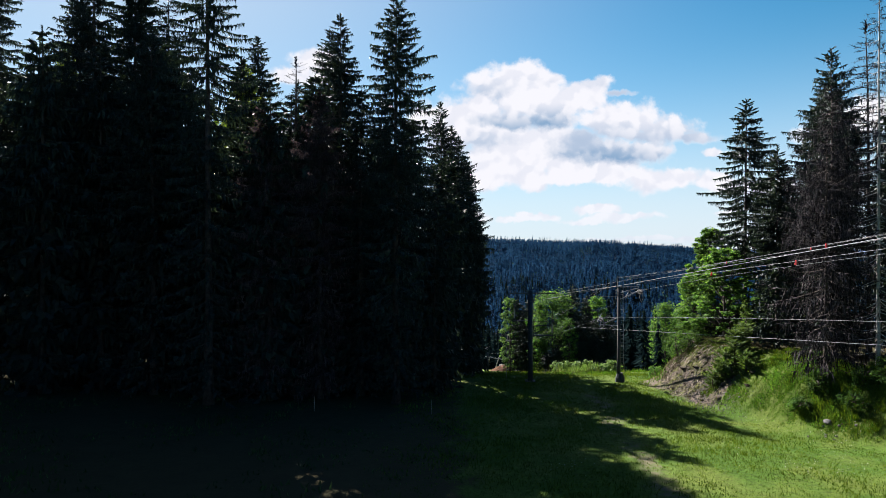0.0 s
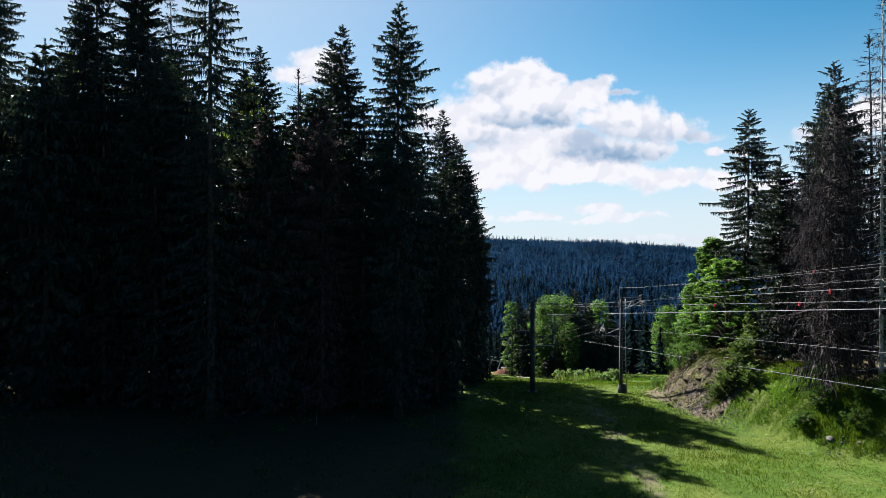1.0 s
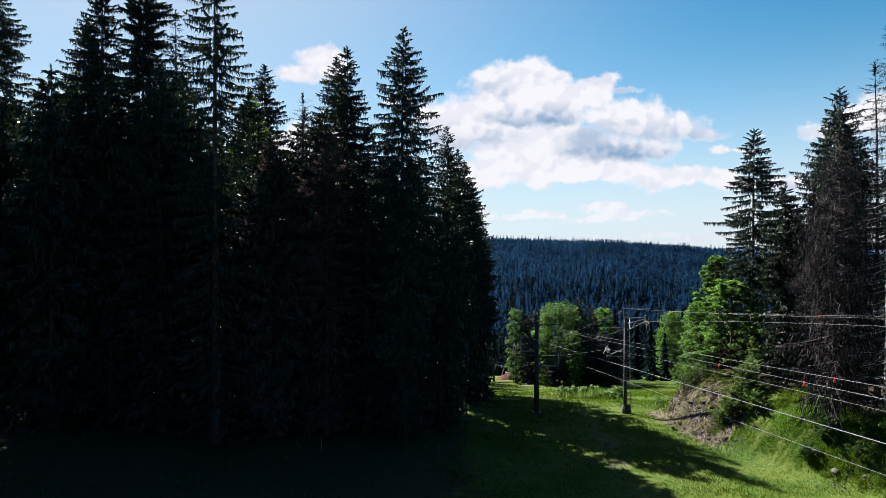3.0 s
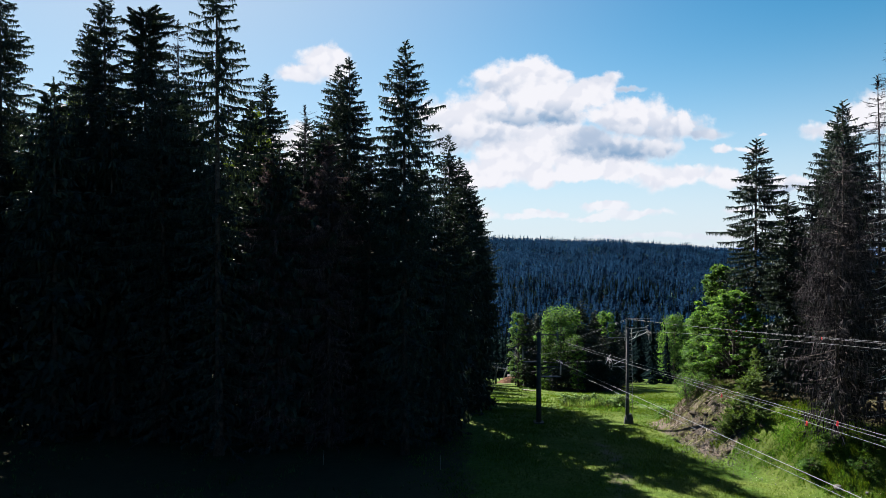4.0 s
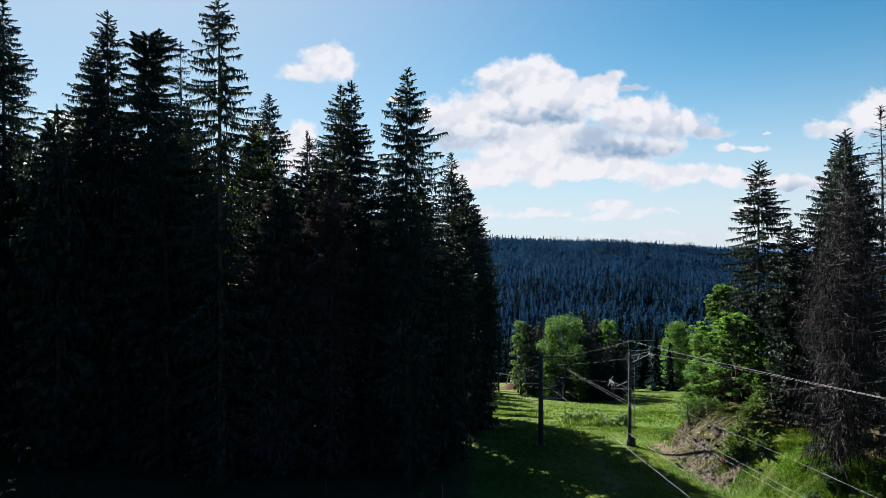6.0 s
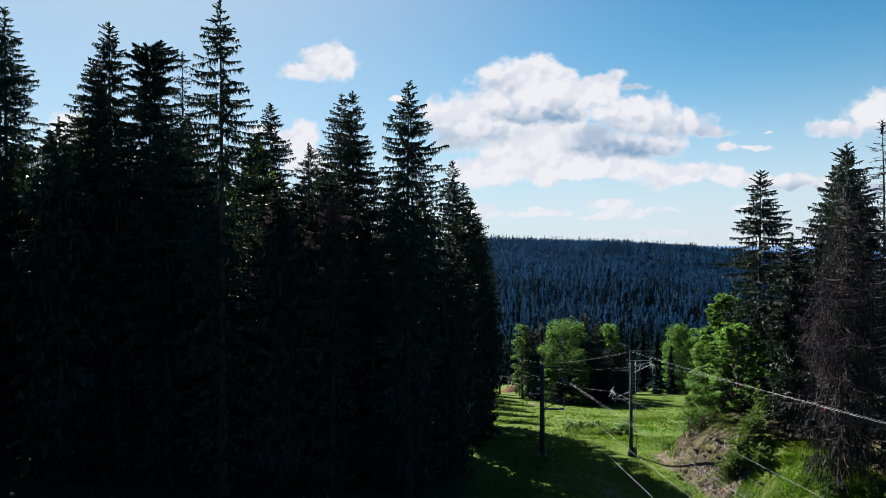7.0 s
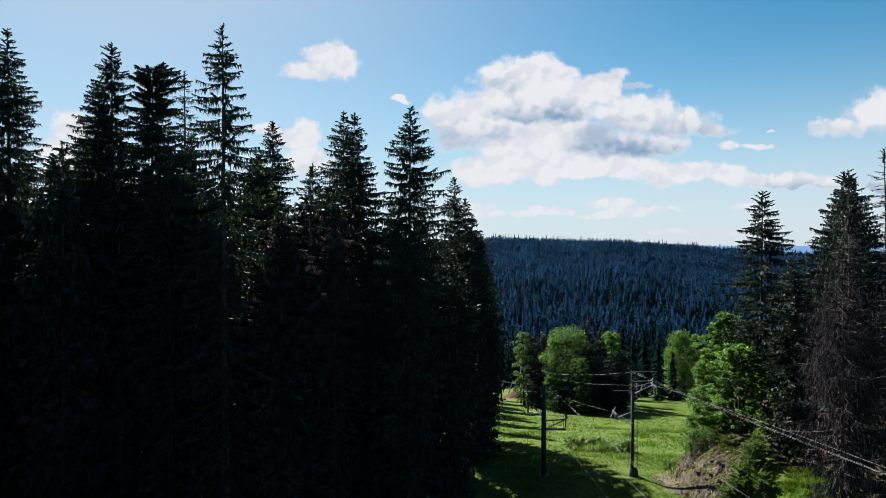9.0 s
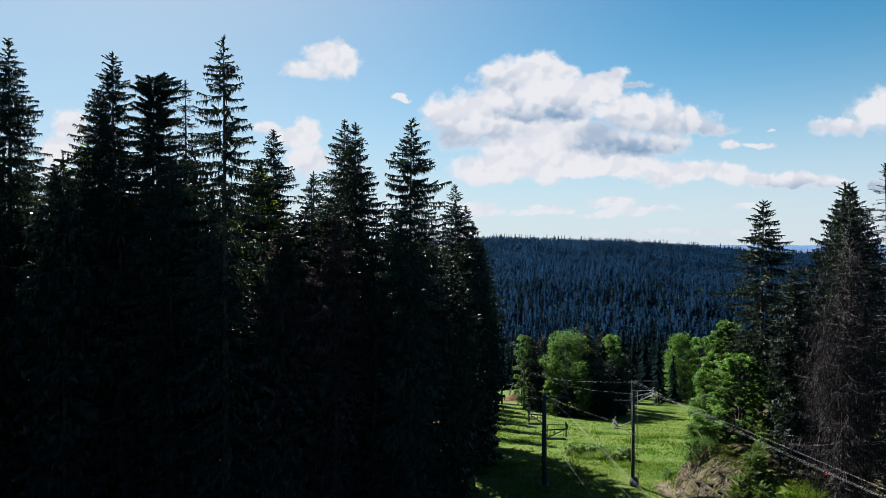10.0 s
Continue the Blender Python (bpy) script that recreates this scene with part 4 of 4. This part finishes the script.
def earth_mound(x, y, long, wide, tall, turn):
    """A heap of bare reddish earth."""
    rng = np.random.default_rng(77)
    n, m = 22, 9
    u, w = np.meshgrid(np.linspace(-1, 1, n), np.linspace(-1, 1, m))
    z = tall * np.clip(1 - u ** 2, 0, 1) ** 0.8 * np.clip(1 - w ** 2, 0, 1) * (1 + rng.normal(0, 0.08, u.shape)) - 0.3
    s = Soup()
    k = (np.arange(m - 1)[:, None] * n + np.arange(n - 1)[None]).ravel()[:, None]
    s.add(np.stack([u * long / 2, w * wide / 2, z], -1).reshape(-1, 3), np.concatenate([k + [0, 1, n + 1], k + [0, n + 1, n]]))
    ob = new("earth_mound", s.mesh("earth_mound", M_EARTH))
    ob.matrix_world = pose(x, y, float(height(x, y)), 0, 8, turn)
    return tagged(ob, "heap of bare reddish earth far down the meadow", "earth mound")


earth_mound(15.2, 163.0, 11.0, 5.0, 1.8, 62)


# ---- ropes and wires ----
def rope(name, label, x, z, r, slope=0.099, to=None, sag=0.6, drift=0.0, group="lift ropes"):
    """One rope that passes over its tower: uphill past the flyer, and down the slope."""
    pts = []
    for u in np.linspace(1, 0, 15):
        d = 70 * u
        pts.append((x + drift * d, 51.6 - d, z + slope * d - 0.0003 * d * (60 - d) * sag))
    for u in np.linspace(0, 1, 16)[1:]:
        pts.append((x + (to[0] - x) * u, 51.6 + (to[1] - 51.6) * u, z + (to[2] - z) * u - 4 * u * (1 - u) * 0.9))
    s = Soup()
    s.tube(pts, r, 6)
    return tagged(new(name, s.mesh(name, M_CABLE, True)), label, "cable", group)


rope("lift_rope", "taut grey steel lift rope on tower wheels", 12.83, 5.22, 0.0056, 0.0967, (12.4, 137, -8.6), -1)
rope("lift_rope", "taut grey steel lift rope on tower wheels", 16.0, 7.45, 0.0056, 0.0953, (15.6, 137, -8.4), -1.7)
rope("lift_rope", "taut grey steel lift rope on tower wheels", 5.82, 6.30, 0.0056, 0.107, (7.4, 146, -13), 0, -0.0034)
rope("lift_rope", "taut grey steel lift rope on tower wheels", 8.84, 4.60, 0.0056, 0.1099, (10.4, 146, -13), 0, 0.0009)
rope("overhead_wire", "thin grey wire strung between lift towers", 14.17, 8.5, 0.0042, 0.1005, (13.5, 137, -7.4), 1.3, 0.0054, "overhead wires")
rope("overhead_wire", "thin grey wire strung between lift towers", 14.45, 8.5, 0.0042, 0.098, (14.3, 137, -7.4), 1.3, 0.0054, "overhead wires")
rope("overhead_wire", "thin grey wire strung between lift towers", 7.75, 7.0, 0.0042, 0.100, (9.4, 146, -12.4), 0, -0.003, "overhead wires")
rope("overhead_wire", "thin grey wire strung between lift towers", 7.75, 6.93, 0.0042, 0.0958, (8.4, 146, -12.4), 0, 0.0, "overhead wires")


def red_tag(x, y, z):
    s = Soup()
    s.box((0, 0, -0.045), (0.05, 0.012, 0.075), (0, 12, 20))
    s.box((0, 0, 0.005), (0.02, 0.02, 0.03))
    ob = new("wire_marker", s.mesh("wire_marker", M_RED))
    ob.matrix_world = pose(x, y, z)
    tagged(ob, "small red plastic marker hanging on a wire", "marker", "wire markers")


for d in (33.2, 37.6):
    red_tag(7.75, 51.6 - d, 6.93 + 0.0958 * d)
red_tag(7.75 - 0.003 * 38.9, 51.6 - 38.9, 7.0 + 0.1 * 38.9)
for d in (19.5, 26.8):
    red_tag(14.17 + 0.0054 * d, 51.6 - d, 8.5 + 0.1005 * d - 0.00039 * d * (60 - d))


# ---- stakes, stones ----
for x, y in ((-0.7, 39.0), (-8.0, 39.6), (5.3, 53.2)):
    s = Soup()
    s.tube([(0, 0, -0.2), (0.01, 0, 0.9)], [0.02, 0.016], 6)
    ob = new("marker_stake", s.mesh("marker_stake", M_WOOD))
    ob.matrix_world = pose(x, y, float(height(x, y)))
    tagged(ob, "thin pale wooden stake in the shaded grass", "stake", "stakes")


# a fallen branch across the grass
rng = np.random.default_rng(4)
s = Soup()
bx, by = np.linspace(12.9, 15.4, 7), np.linspace(115.0, 111.3, 7)
spine = np.column_stack([bx, by, height(bx, by) + 0.16 + rng.uniform(0, 0.16, 7)])
s.tube(spine, np.linspace(0.13, 0.04, 7), 7)
for k in (2, 3, 4, 5):
    s.tube([spine[k], spine[k] + [rng.uniform(-0.3, 0.3), rng.uniform(0.1, 0.4), rng.uniform(0.15, 0.4)]], [0.025, 0.008], 5)
tagged(new("fallen_branch", s.mesh("fallen_branch", M_WOOD, True)), "bare fallen branch lying across the meadow grass", "branch")

# an old wheel left at the end of the bank
s = Soup()
q = np.linspace(0, 2 * math.pi, 25)
s.tube(np.column_stack([0.26 * np.cos(q), np.zeros(25), 0.26 * np.sin(q)]), 0.035, 7, False)
for k in range(5):
    a = k * 2 * math.pi / 5
    s.tube([(0, 0, 0), (0.25 * math.cos(a), 0, 0.25 * math.sin(a))], 0.02, 5)
s.tube([(0, -0.06, 0), (0, 0.06, 0)], 0.06, 10)
ob = new("steel_wheel", s.mesh("steel_wheel", M_STEEL, True))
ob.matrix_world = pose(20.1, 56.6, float(height(20.1, 56.6)) + 0.22, -18, 0, 12)
tagged(ob, "old grey steel sheave wheel leaning on the bank", "wheel")


def stone_mesh(seed):
    rng = np.random.default_rng(seed)
    bm = bmesh.new()
    bmesh.ops.create_icosphere(bm, subdivisions=2, radius=1)
    for v in bm.verts:
        v.co *= 1 + 0.22 * noise.noise(v.co * 1.6 + Vector((seed, 0, 0))) + rng.normal(0, 0.03)
        v.co.z *= 0.62
    me = bpy.data.meshes.new("stone")
    bm.to_mesh(me)
    bm.free()
    me.materials.append(M_STONE)
    return me


STONES = [stone_mesh(k) for k in range(4)]
rng = np.random.default_rng(8)
for k in range(60):
    if k < 14:
        x, y = 20.2 + rng.normal(0, 0.9), 33.4 + rng.normal(0, 0.8)
        r = rng.uniform(0.05, 0.13)
    else:
        x, y = 17.6 + rng.normal(0, 0.9), 43.4 + rng.normal(0, 2.4)
        r = rng.uniform(0.03, 0.09)
    if k == 0:
        x, y, r = 20.5, 33.9, 0.26
    ob = new("stone", STONES[k % 4])
    ob.matrix_world = pose(x, y, float(height(x, y)) + r * 0.15, 0, 0, rng.uniform(0, 360)) @ Matrix.Diagonal((r, r * rng.uniform(0.7, 1), r, 1))
    tagged(ob, "grey stone lying on the bank", "stone", "stones")


def gravel(count, seed):
    """Small broken stones scattered over the eroded slope."""
    rng = np.random.default_rng(seed)
    s = Soup()
    tet = np.array([(1, 0, -0.3), (-0.5, 0.87, -0.3), (-0.5, -0.87, -0.3), (0.1, 0, 0.75)])
    f = np.array([(0, 1, 3), (1, 2, 3), (2, 0, 3), (0, 2, 1)])
    x, y = 17.8 + rng.normal(0, 0.9, count), 43.8 + rng.normal(0, 2.6, count)
    z = height(x, y)
    r = 0.02 + 0.05 * rng.random(count) ** 2.5
    a = rng.uniform(0, 6.28, count)
    v = tet[None] * r[:, None, None] * rng.uniform(0.6, 1.3, (count, 4, 1))
    px = v[:, :, 0] * np.cos(a)[:, None] - v[:, :, 1] * np.sin(a)[:, None] + x[:, None]
    py = v[:, :, 0] * np.sin(a)[:, None] + v[:, :, 1] * np.cos(a)[:, None] + y[:, None]
    s.add(np.stack([px, py, v[:, :, 2] + z[:, None] + 0.03], -1).reshape(-1, 3), (np.arange(count)[:, None, None] * 4 + f[None]).reshape(-1, 3))
    return tagged(new("gravel", s.mesh("gravel", M_STONE)), "loose brown gravel on the eroded bank", "gravel", kind="stuff")


gravel(4200, 14)


def clods(count, seed):
    """Lumps of bare soil and roots that stand out of the eroded bank."""
    rng = np.random.default_rng(seed)
    bm = bmesh.new()
    bmesh.ops.create_icosphere(bm, subdivisions=2, radius=1)
    v0 = np.array([v.co[:] for v in bm.verts])
    f0 = np.array([[v.index for v in f.verts] for f in bm.faces])
    bm.free()
    s = Soup()
    k = 0
    while k < count:
        x, y = rng.uniform(16.5, 23.0), rng.uniform(39.5, 52.0)
        into = x - float(foot_line(y))
        if into < 0.3 or into > 4.8 or rng.random() > math.exp(-((x - 18.9) / 2.2) ** 2 - ((y - 45.5) / 4.0) ** 2) + 0.08:
            continue
        r = 0.05 + 0.15 * rng.random() ** 2
        v = v0 * (1 + 0.28 * np.sin(v0 @ rng.normal(0, 2.2, 3) + rng.uniform(0, 6))[:, None] + rng.normal(0, 0.07, (len(v0), 1)))
        v = v * np.array([r * rng.uniform(0.8, 1.6), r * rng.uniform(0.8, 1.6), r * rng.uniform(0.4, 0.7)])
        s.add(v + [x, y, float(height(x, y)) + rng.uniform(-0.10, 0.02)], f0)
        k += 1
    return tagged(new("soil_clods", s.mesh("soil_clods", M_SOIL)), "dark lumps of bare soil on the eroded bank", "soil", kind="stuff")


clods(120, 31)
# bare roots that hang out of the bank
rng = np.random.default_rng(12)
s = Soup()
for k in range(46):
    x, y = 19.3 + rng.normal(0, 1.2), 46.0 + rng.normal(0, 2.2)
    z = float(height(x, y))
    q = np.array([x, y, z + 0.12])
    path = [q]
    for j in range(4):
        q = q + np.array([rng.normal(-0.16, 0.16), rng.normal(0, 0.22), 0])
        path.append(np.array([q[0], q[1], float(height(q[0], q[1])) + rng.uniform(0.0, 0.16)]))
    s.tube(path, np.linspace(0.022, 0.008, 5), 5)
tagged(new("roots", s.mesh("roots", M_WOOD)), "bare pale roots hanging out of the bank", "roots", kind="stuff")


# ---- grass ----
def grass(name, label, count, area, tall, wide, mat, seed, keep=None, spread=0.10, blades=3):
    rng = np.random.default_rng(seed)
    x, y = rng.uniform(area[0], area[1], count), rng.uniform(area[2], area[3], count)
    if keep is not None:
        ok = keep(x, y, rng.random(count))
        x, y = x[ok], y[ok]
    x, y = np.repeat(x, blades), np.repeat(y, blades)
    n = len(x)
    x, y = x + rng.normal(0, spread, n), y + rng.normal(0, spread, n)
    foot = np.column_stack([x, y, height(x, y) - 0.02])
    h = tall * rng.uniform(0.5, 1.4, n) * (0.75 + 0.35 * waves(x * 1.7, y * 1.7))
    lean = np.column_stack([rng.normal(0, 0.45, (n, 2)), np.ones(n)])
    along = unit(lean) * h[:, None]
    az = rng.uniform(0, 6.28, n)
    side = np.column_stack([np.cos(az), np.sin(az), np.zeros(n)]) * wide
    v = np.stack([foot - side, foot + side, foot + along], 1).reshape(-1, 3)
    s = Soup()
    s.add(v, np.arange(n)[:, None] * 3 + [0, 1, 2])
    return tagged(new(name, s.mesh(name, mat)), label, "grass", kind="stuff")


def open_meadow(x, y, r):
    into = x - foot_line(y)
    dirt = np.exp(-(((x - 17.9) / 2.2) ** 2 + ((y - 43.6) / 4.6) ** 2)) + np.exp(-(((x - 17.6) / 1.8) ** 2 + ((y - 50.4) / 2.8) ** 2))
    return (x > -3.5 + 9 * r) & (dirt < 0.45 + 0.4 * r) & (into < 5.5) & (r > np.exp(-((x - (9.2 + 0.10 * (y - 30))) / 1.2) ** 2) * 0.7 * (y < 50))


grass("grass", "short green meadow grass", 46000, (-4, 26, 24, 60), 0.17, 0.020, M_GRASS, 1, open_meadow)
grass("grass", "short green meadow grass", 12000, (0, 27, -12, 24.5), 0.17, 0.020, M_GRASS, 21, open_meadow)
grass("undergrowth", "low dark herbs and ferns on the forest floor", 5000, (-34, 1, -12, 60), 0.26, 0.05, M_FERN, 22, lambda x, y, r: waves(x * 1.4, y * 1.4) > -0.2 + 0.6 * r, 0.2, 5)
grass("grass", "short green meadow grass", 17000, (4, 46, 58, 135), 0.24, 0.035, M_GRASS, 2)
grass("tall_grass", "tall green weeds along the meadow's crest", 3000, (9.5, 19.5, 59, 70), 0.62, 0.03, M_GRASS, 3, lambda x, y, r: ((x - 14.6) / 3.9) ** 2 + ((y - 64.5) / 3.6) ** 2 < 0.3 + 0.7 * r)
grass("tall_weeds", "patch of tall pale green broad-leaved weeds in the meadow", 1500, (10.5, 17.5, 60, 67), 1.15, 0.055, M_WEED, 13, lambda x, y, r: ((x - 13.9) / 2.9) ** 2 + ((y - 63.3) / 2.4) ** 2 < 0.25 + 0.75 * r, 0.16, 4)
grass("tall_grass", "tall yellowish grass along the meadow's crest", 700, (9.0, 18.5, 59, 65), 0.85, 0.02, M_HAY, 5, lambda x, y, r: ((x - 13.0) / 4) ** 2 + ((y - 62) / 2.2) ** 2 < r)
grass("tall_grass", "tall green weeds beside the lift tower", 800, (22, 30, 79, 86), 0.9, 0.03, M_GRASS, 4, lambda x, y, r: np.abs(y - 82.5 - 0.6 * np.sin(x)) < 0.2 + r)
grass("tall_grass", "rough tall grass on the bank", 8000, (16.5, 24, 31, 50), 0.20, 0.016, M_GRASS, 6, lambda x, y, r: (x - foot_line(y) > 0.8) & open_meadow(x, y, r))


grass("dry_brush", "dry brown stalks and brush on the bank's top", 3400, (16.8, 23, 43, 55), 0.27, 0.014, M_BRUSH, 7, lambda x, y, r: (x - foot_line(y) > 0.1 + 2.0 * r ** 2), 0.2, 4)
grass("herbs", "low broad green herbs on the grassy bank", 7000, (17.5, 23.5, 31, 41), 0.16, 0.04, M_HERB, 9, lambda x, y, r: (x - foot_line(y) > 0.2 + r) & (waves(x * 2.2, y * 2.2) > -0.9), 0.14, 5)
grass("tussocks", "thick tussocks of tall green grass on the bank", 1500, (17.5, 23.5, 31, 43), 0.42, 0.022, M_GRASS, 16, lambda x, y, r: (x - foot_line(y) > 0.3 + r) & (waves(x * 1.7 + 4, y * 1.9) > 0.25), 0.10, 14)
grass("herbs", "low broad green herbs at the forest's edge", 700, (-3, 6, 25, 45), 0.22, 0.04, M_HERB, 10, lambda x, y, r: waves(x * 2.2, y * 2.2) > 0.3, 0.2, 5)


grass("herbs", "clumps of darker broad weeds in the meadow", 3600, (5, 26, 50, 90), 0.38, 0.05, M_HERB, 11, lambda x, y, r: waves(x * 1.3 + 2, y * 1.1) > 0.35 + 0.5 * r, 0.25, 5)
grass("herbs", "clumps of darker broad weeds in the meadow", 2200, (4, 24, 25, 52), 0.16, 0.035, M_HERB, 12, lambda x, y, r: (waves(x * 1.9 + 5, y * 1.6) > 0.45 + 0.4 * r) & open_meadow(x, y, r), 0.2, 5)


def wildflowers(spots, seed):
    """Loose heads of small white flowers above the grass."""
    rng = np.random.default_rng(seed)
    s = Soup()
    for x, y, n, r in spots:
        px, py = x + rng.normal(0, r, n), y + rng.normal(0, r, n)
        foot = np.column_stack([px, py, height(px, py) + rng.uniform(0.15, 0.4, n)])
        az = rng.uniform(0, 6.28, n)
        along = np.column_stack([np.cos(az), np.sin(az), rng.normal(0.2, 0.3, n)]) * 0.035
        s.leaves(foot - along * 0.5, along, np.column_stack([-np.sin(az), np.cos(az), rng.normal(0, 0.2, n)]) * 0.018)
    return tagged(new("wildflowers", s.mesh("wildflowers", M_PETAL)), "small white wild flowers in the meadow grass", "flowers", kind="stuff")


wildflowers([(15.2, 27.4, 40, 0.5), (16.6, 27.0, 45, 0.6), (18.2, 28.2, 30, 0.7), (19.4, 31.4, 36, 0.9), (20.8, 32.2, 40, 0.7), (18.9, 33.6, 24, 0.8), (17.8, 36.5, 30, 0.5), (13.5, 29.5, 25, 0.8), (5.2, 27.4, 40, 0.6)], 3)


# ---- the woods across the valley ----
def far_tree(seed, n, size=1.0):
    """A conifer seen from afar: a slender cone of loose sprays, with a pointed tip."""
    rng = np.random.default_rng(seed)
    s = Soup()
    u = 0.04 + 0.93 * (np.arange(n) + rng.uniform(0, 1, n)) / n
    az = np.arange(n) * 2.4 + rng.normal(0, 0.4, n)
    r = (0.150 * (1 - u) ** 0.85 + 0.004) * rng.uniform(0.35, 1.15, n)
    out = np.column_stack([np.cos(az), np.sin(az), np.zeros(n)])
    foot = out * (r * 0.35)[:, None] + np.column_stack([np.zeros((n, 2)), u + 0.02])
    along = out * (r * 0.9 + 0.010)[:, None] + np.column_stack([rng.normal(0, 0.02, (n, 2)), rng.normal(-0.045, 0.03, n)])
    side = unit(np.cross(along, rng.normal(0, 0.6, (n, 3)) + [0, 0, 1.0])) * (0.040 * size * (1.15 - 0.75 * u))[:, None]
    s.spikes(foot, along, side)
    s.spikes(np.array([[0, 0, 0.62], [0, 0, 0.62]]), np.array([[0, 0, 0.38], [0, 0, 0.37]]), np.array([[0.036, 0, 0], [0, 0.036, 0]]))
    s.rods([(0, 0, 0)], [(0, 0, 0.85)], 0.012, 0.004)
    return np.concatenate(s.v), np.concatenate(s.f)


def round_tree(seed, n):
    rng = np.random.default_rng(seed)
    s = Soup()
    d = unit(rng.normal(0, 1, (n, 3)))
    foot = d * np.array([0.22, 0.22, 0.30]) * rng.uniform(0.5, 1.0, n)[:, None] + [0, 0, 0.55]
    along = unit(d + rng.normal(0, 0.5, (n, 3))) * 0.16
    s.leaves(foot, along, unit(np.cross(along, rng.normal(0, 1, (n, 3)))) * 0.07)
    s.rods([(0, 0, 0)], [(0, 0, 0.6)], 0.03, 0.01)
    return np.concatenate(s.v), np.concatenate(s.f)


def woods(name, label, spots, tall, kinds, mat, seed, broad=1.0):
    rng = np.random.default_rng(seed)
    s = Soup()
    which = rng.integers(0, len(kinds), len(spots))
    for k, (v, f) in enumerate(kinds):
        p = spots[which == k]
        n = len(p)
        h = rng.uniform(*tall, n)
        a = rng.uniform(0, 6.28, n)
        w = h * broad * rng.uniform(0.8, 1.25, n)
        x = (v[None, :, 0] * np.cos(a)[:, None] - v[None, :, 1] * np.sin(a)[:, None]) * w[:, None] + p[:, :1]
        y = (v[None, :, 0] * np.sin(a)[:, None] + v[None, :, 1] * np.cos(a)[:, None]) * w[:, None] + p[:, 1:2]
        z = v[None, :, 2] * h[:, None] + height(p[:, 0], p[:, 1])[:, None] - 0.5
        s.add(np.stack([x, y, z], -1).reshape(-1, 3), (np.arange(n)[:, None, None] * len(v) + f[None]).reshape(-1, 3))
    me = s.mesh(name, mat)
    return tagged(new(name, me), label, "forest", kind="stuff")


def scatter(n, y0, y1, u0, u1, seed):
    rng = np.random.default_rng(seed)
    y = np.sqrt(rng.uniform(y0 ** 2, y1 ** 2, n))
    return np.column_stack([rng.uniform(u0, u1, n) * y, y])


FAR = [far_tree(k, 30, 1.35) for k in range(8)]
NEARER = [far_tree(20 + k, 170, 0.75) for k in range(6)]
MIDDLE = [far_tree(30 + k, 64, 1.0) for k in range(6)]
ROUND = [round_tree(40 + k, 26) for k in range(3)]
woods("far_forest", "dense conifer forest on the hill, blued as by haze", scatter(13600, 470, 1180, 0.02, 0.62, 1), (11, 20), FAR, M_NEEDLE_HAZED, 1, 1.35)
woods("far_forest", "dense conifer forest on the hill, blued as by haze", scatter(1300, 420, 1180, -0.85, 0.02, 2), (15, 24), FAR, M_NEEDLE_HAZED, 2, 1.35)
woods("far_forest", "dense conifer forest on the hill, blued as by haze", scatter(1100, 420, 1180, 0.62, 0.9, 3), (15, 24), FAR, M_NEEDLE_HAZED, 3, 1.35)
p = scatter(760, 150, 265, -0.2, 0.75, 4)
p = p[(p[:, 0] / p[:, 1] > 0.14) | (p[:, 1] > 225) | (p[:, 0] < 3)]
woods("valley_forest", "dark conifer forest on the slope below the meadow", p, (12, 19), NEARER, M_NEEDLE_VALLEY, 5)
woods("valley_forest", "dark conifer forest on the valley floor", scatter(2700, 262, 660, -0.1, 0.66, 14), (12, 19), MIDDLE, M_NEEDLE_VALLEY, 15)
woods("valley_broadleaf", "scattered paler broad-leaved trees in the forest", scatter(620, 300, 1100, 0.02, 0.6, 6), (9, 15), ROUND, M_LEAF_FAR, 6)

woods("ridge_trees", "taller conifers along the crest of the hill", scatter(420, 1085, 1140, 0.02, 0.62, 8), (14, 25), FAR, M_NEEDLE_HAZED, 9)

# the farthest ridges
def far_ridge(name, y, base, rise, seed, mat, label):
    xs = np.linspace(-3500, 4200, 160)
    top = base + rise * (np.sin(xs / 420 + seed) + 0.5 * np.sin(xs / 170 + seed * 2)) + np.random.default_rng(seed).normal(0, 0.8, 160)
    s = Soup()
    v = np.concatenate([np.column_stack([xs, np.full(160, y - 500.0), np.full(160, -220.0)]), np.column_stack([xs, np.full(160, float(y)), top]), np.column_stack([xs, np.full(160, y + 400.0), np.full(160, -220.0)])])
    k = np.arange(159)[:, None]
    s.add(v, np.concatenate([k + [0, 1, 161], k + [0, 161, 160], k + [160, 161, 321], k + [160, 321, 320]]))
    return tagged(new(name, s.mesh(name, mat, True)), label, "hills", kind="structure")


far_ridge("backdrop", 3600, 1, 5, 3, M_HAZE, "distant wooded ridge under the sky, blue with painted haze")
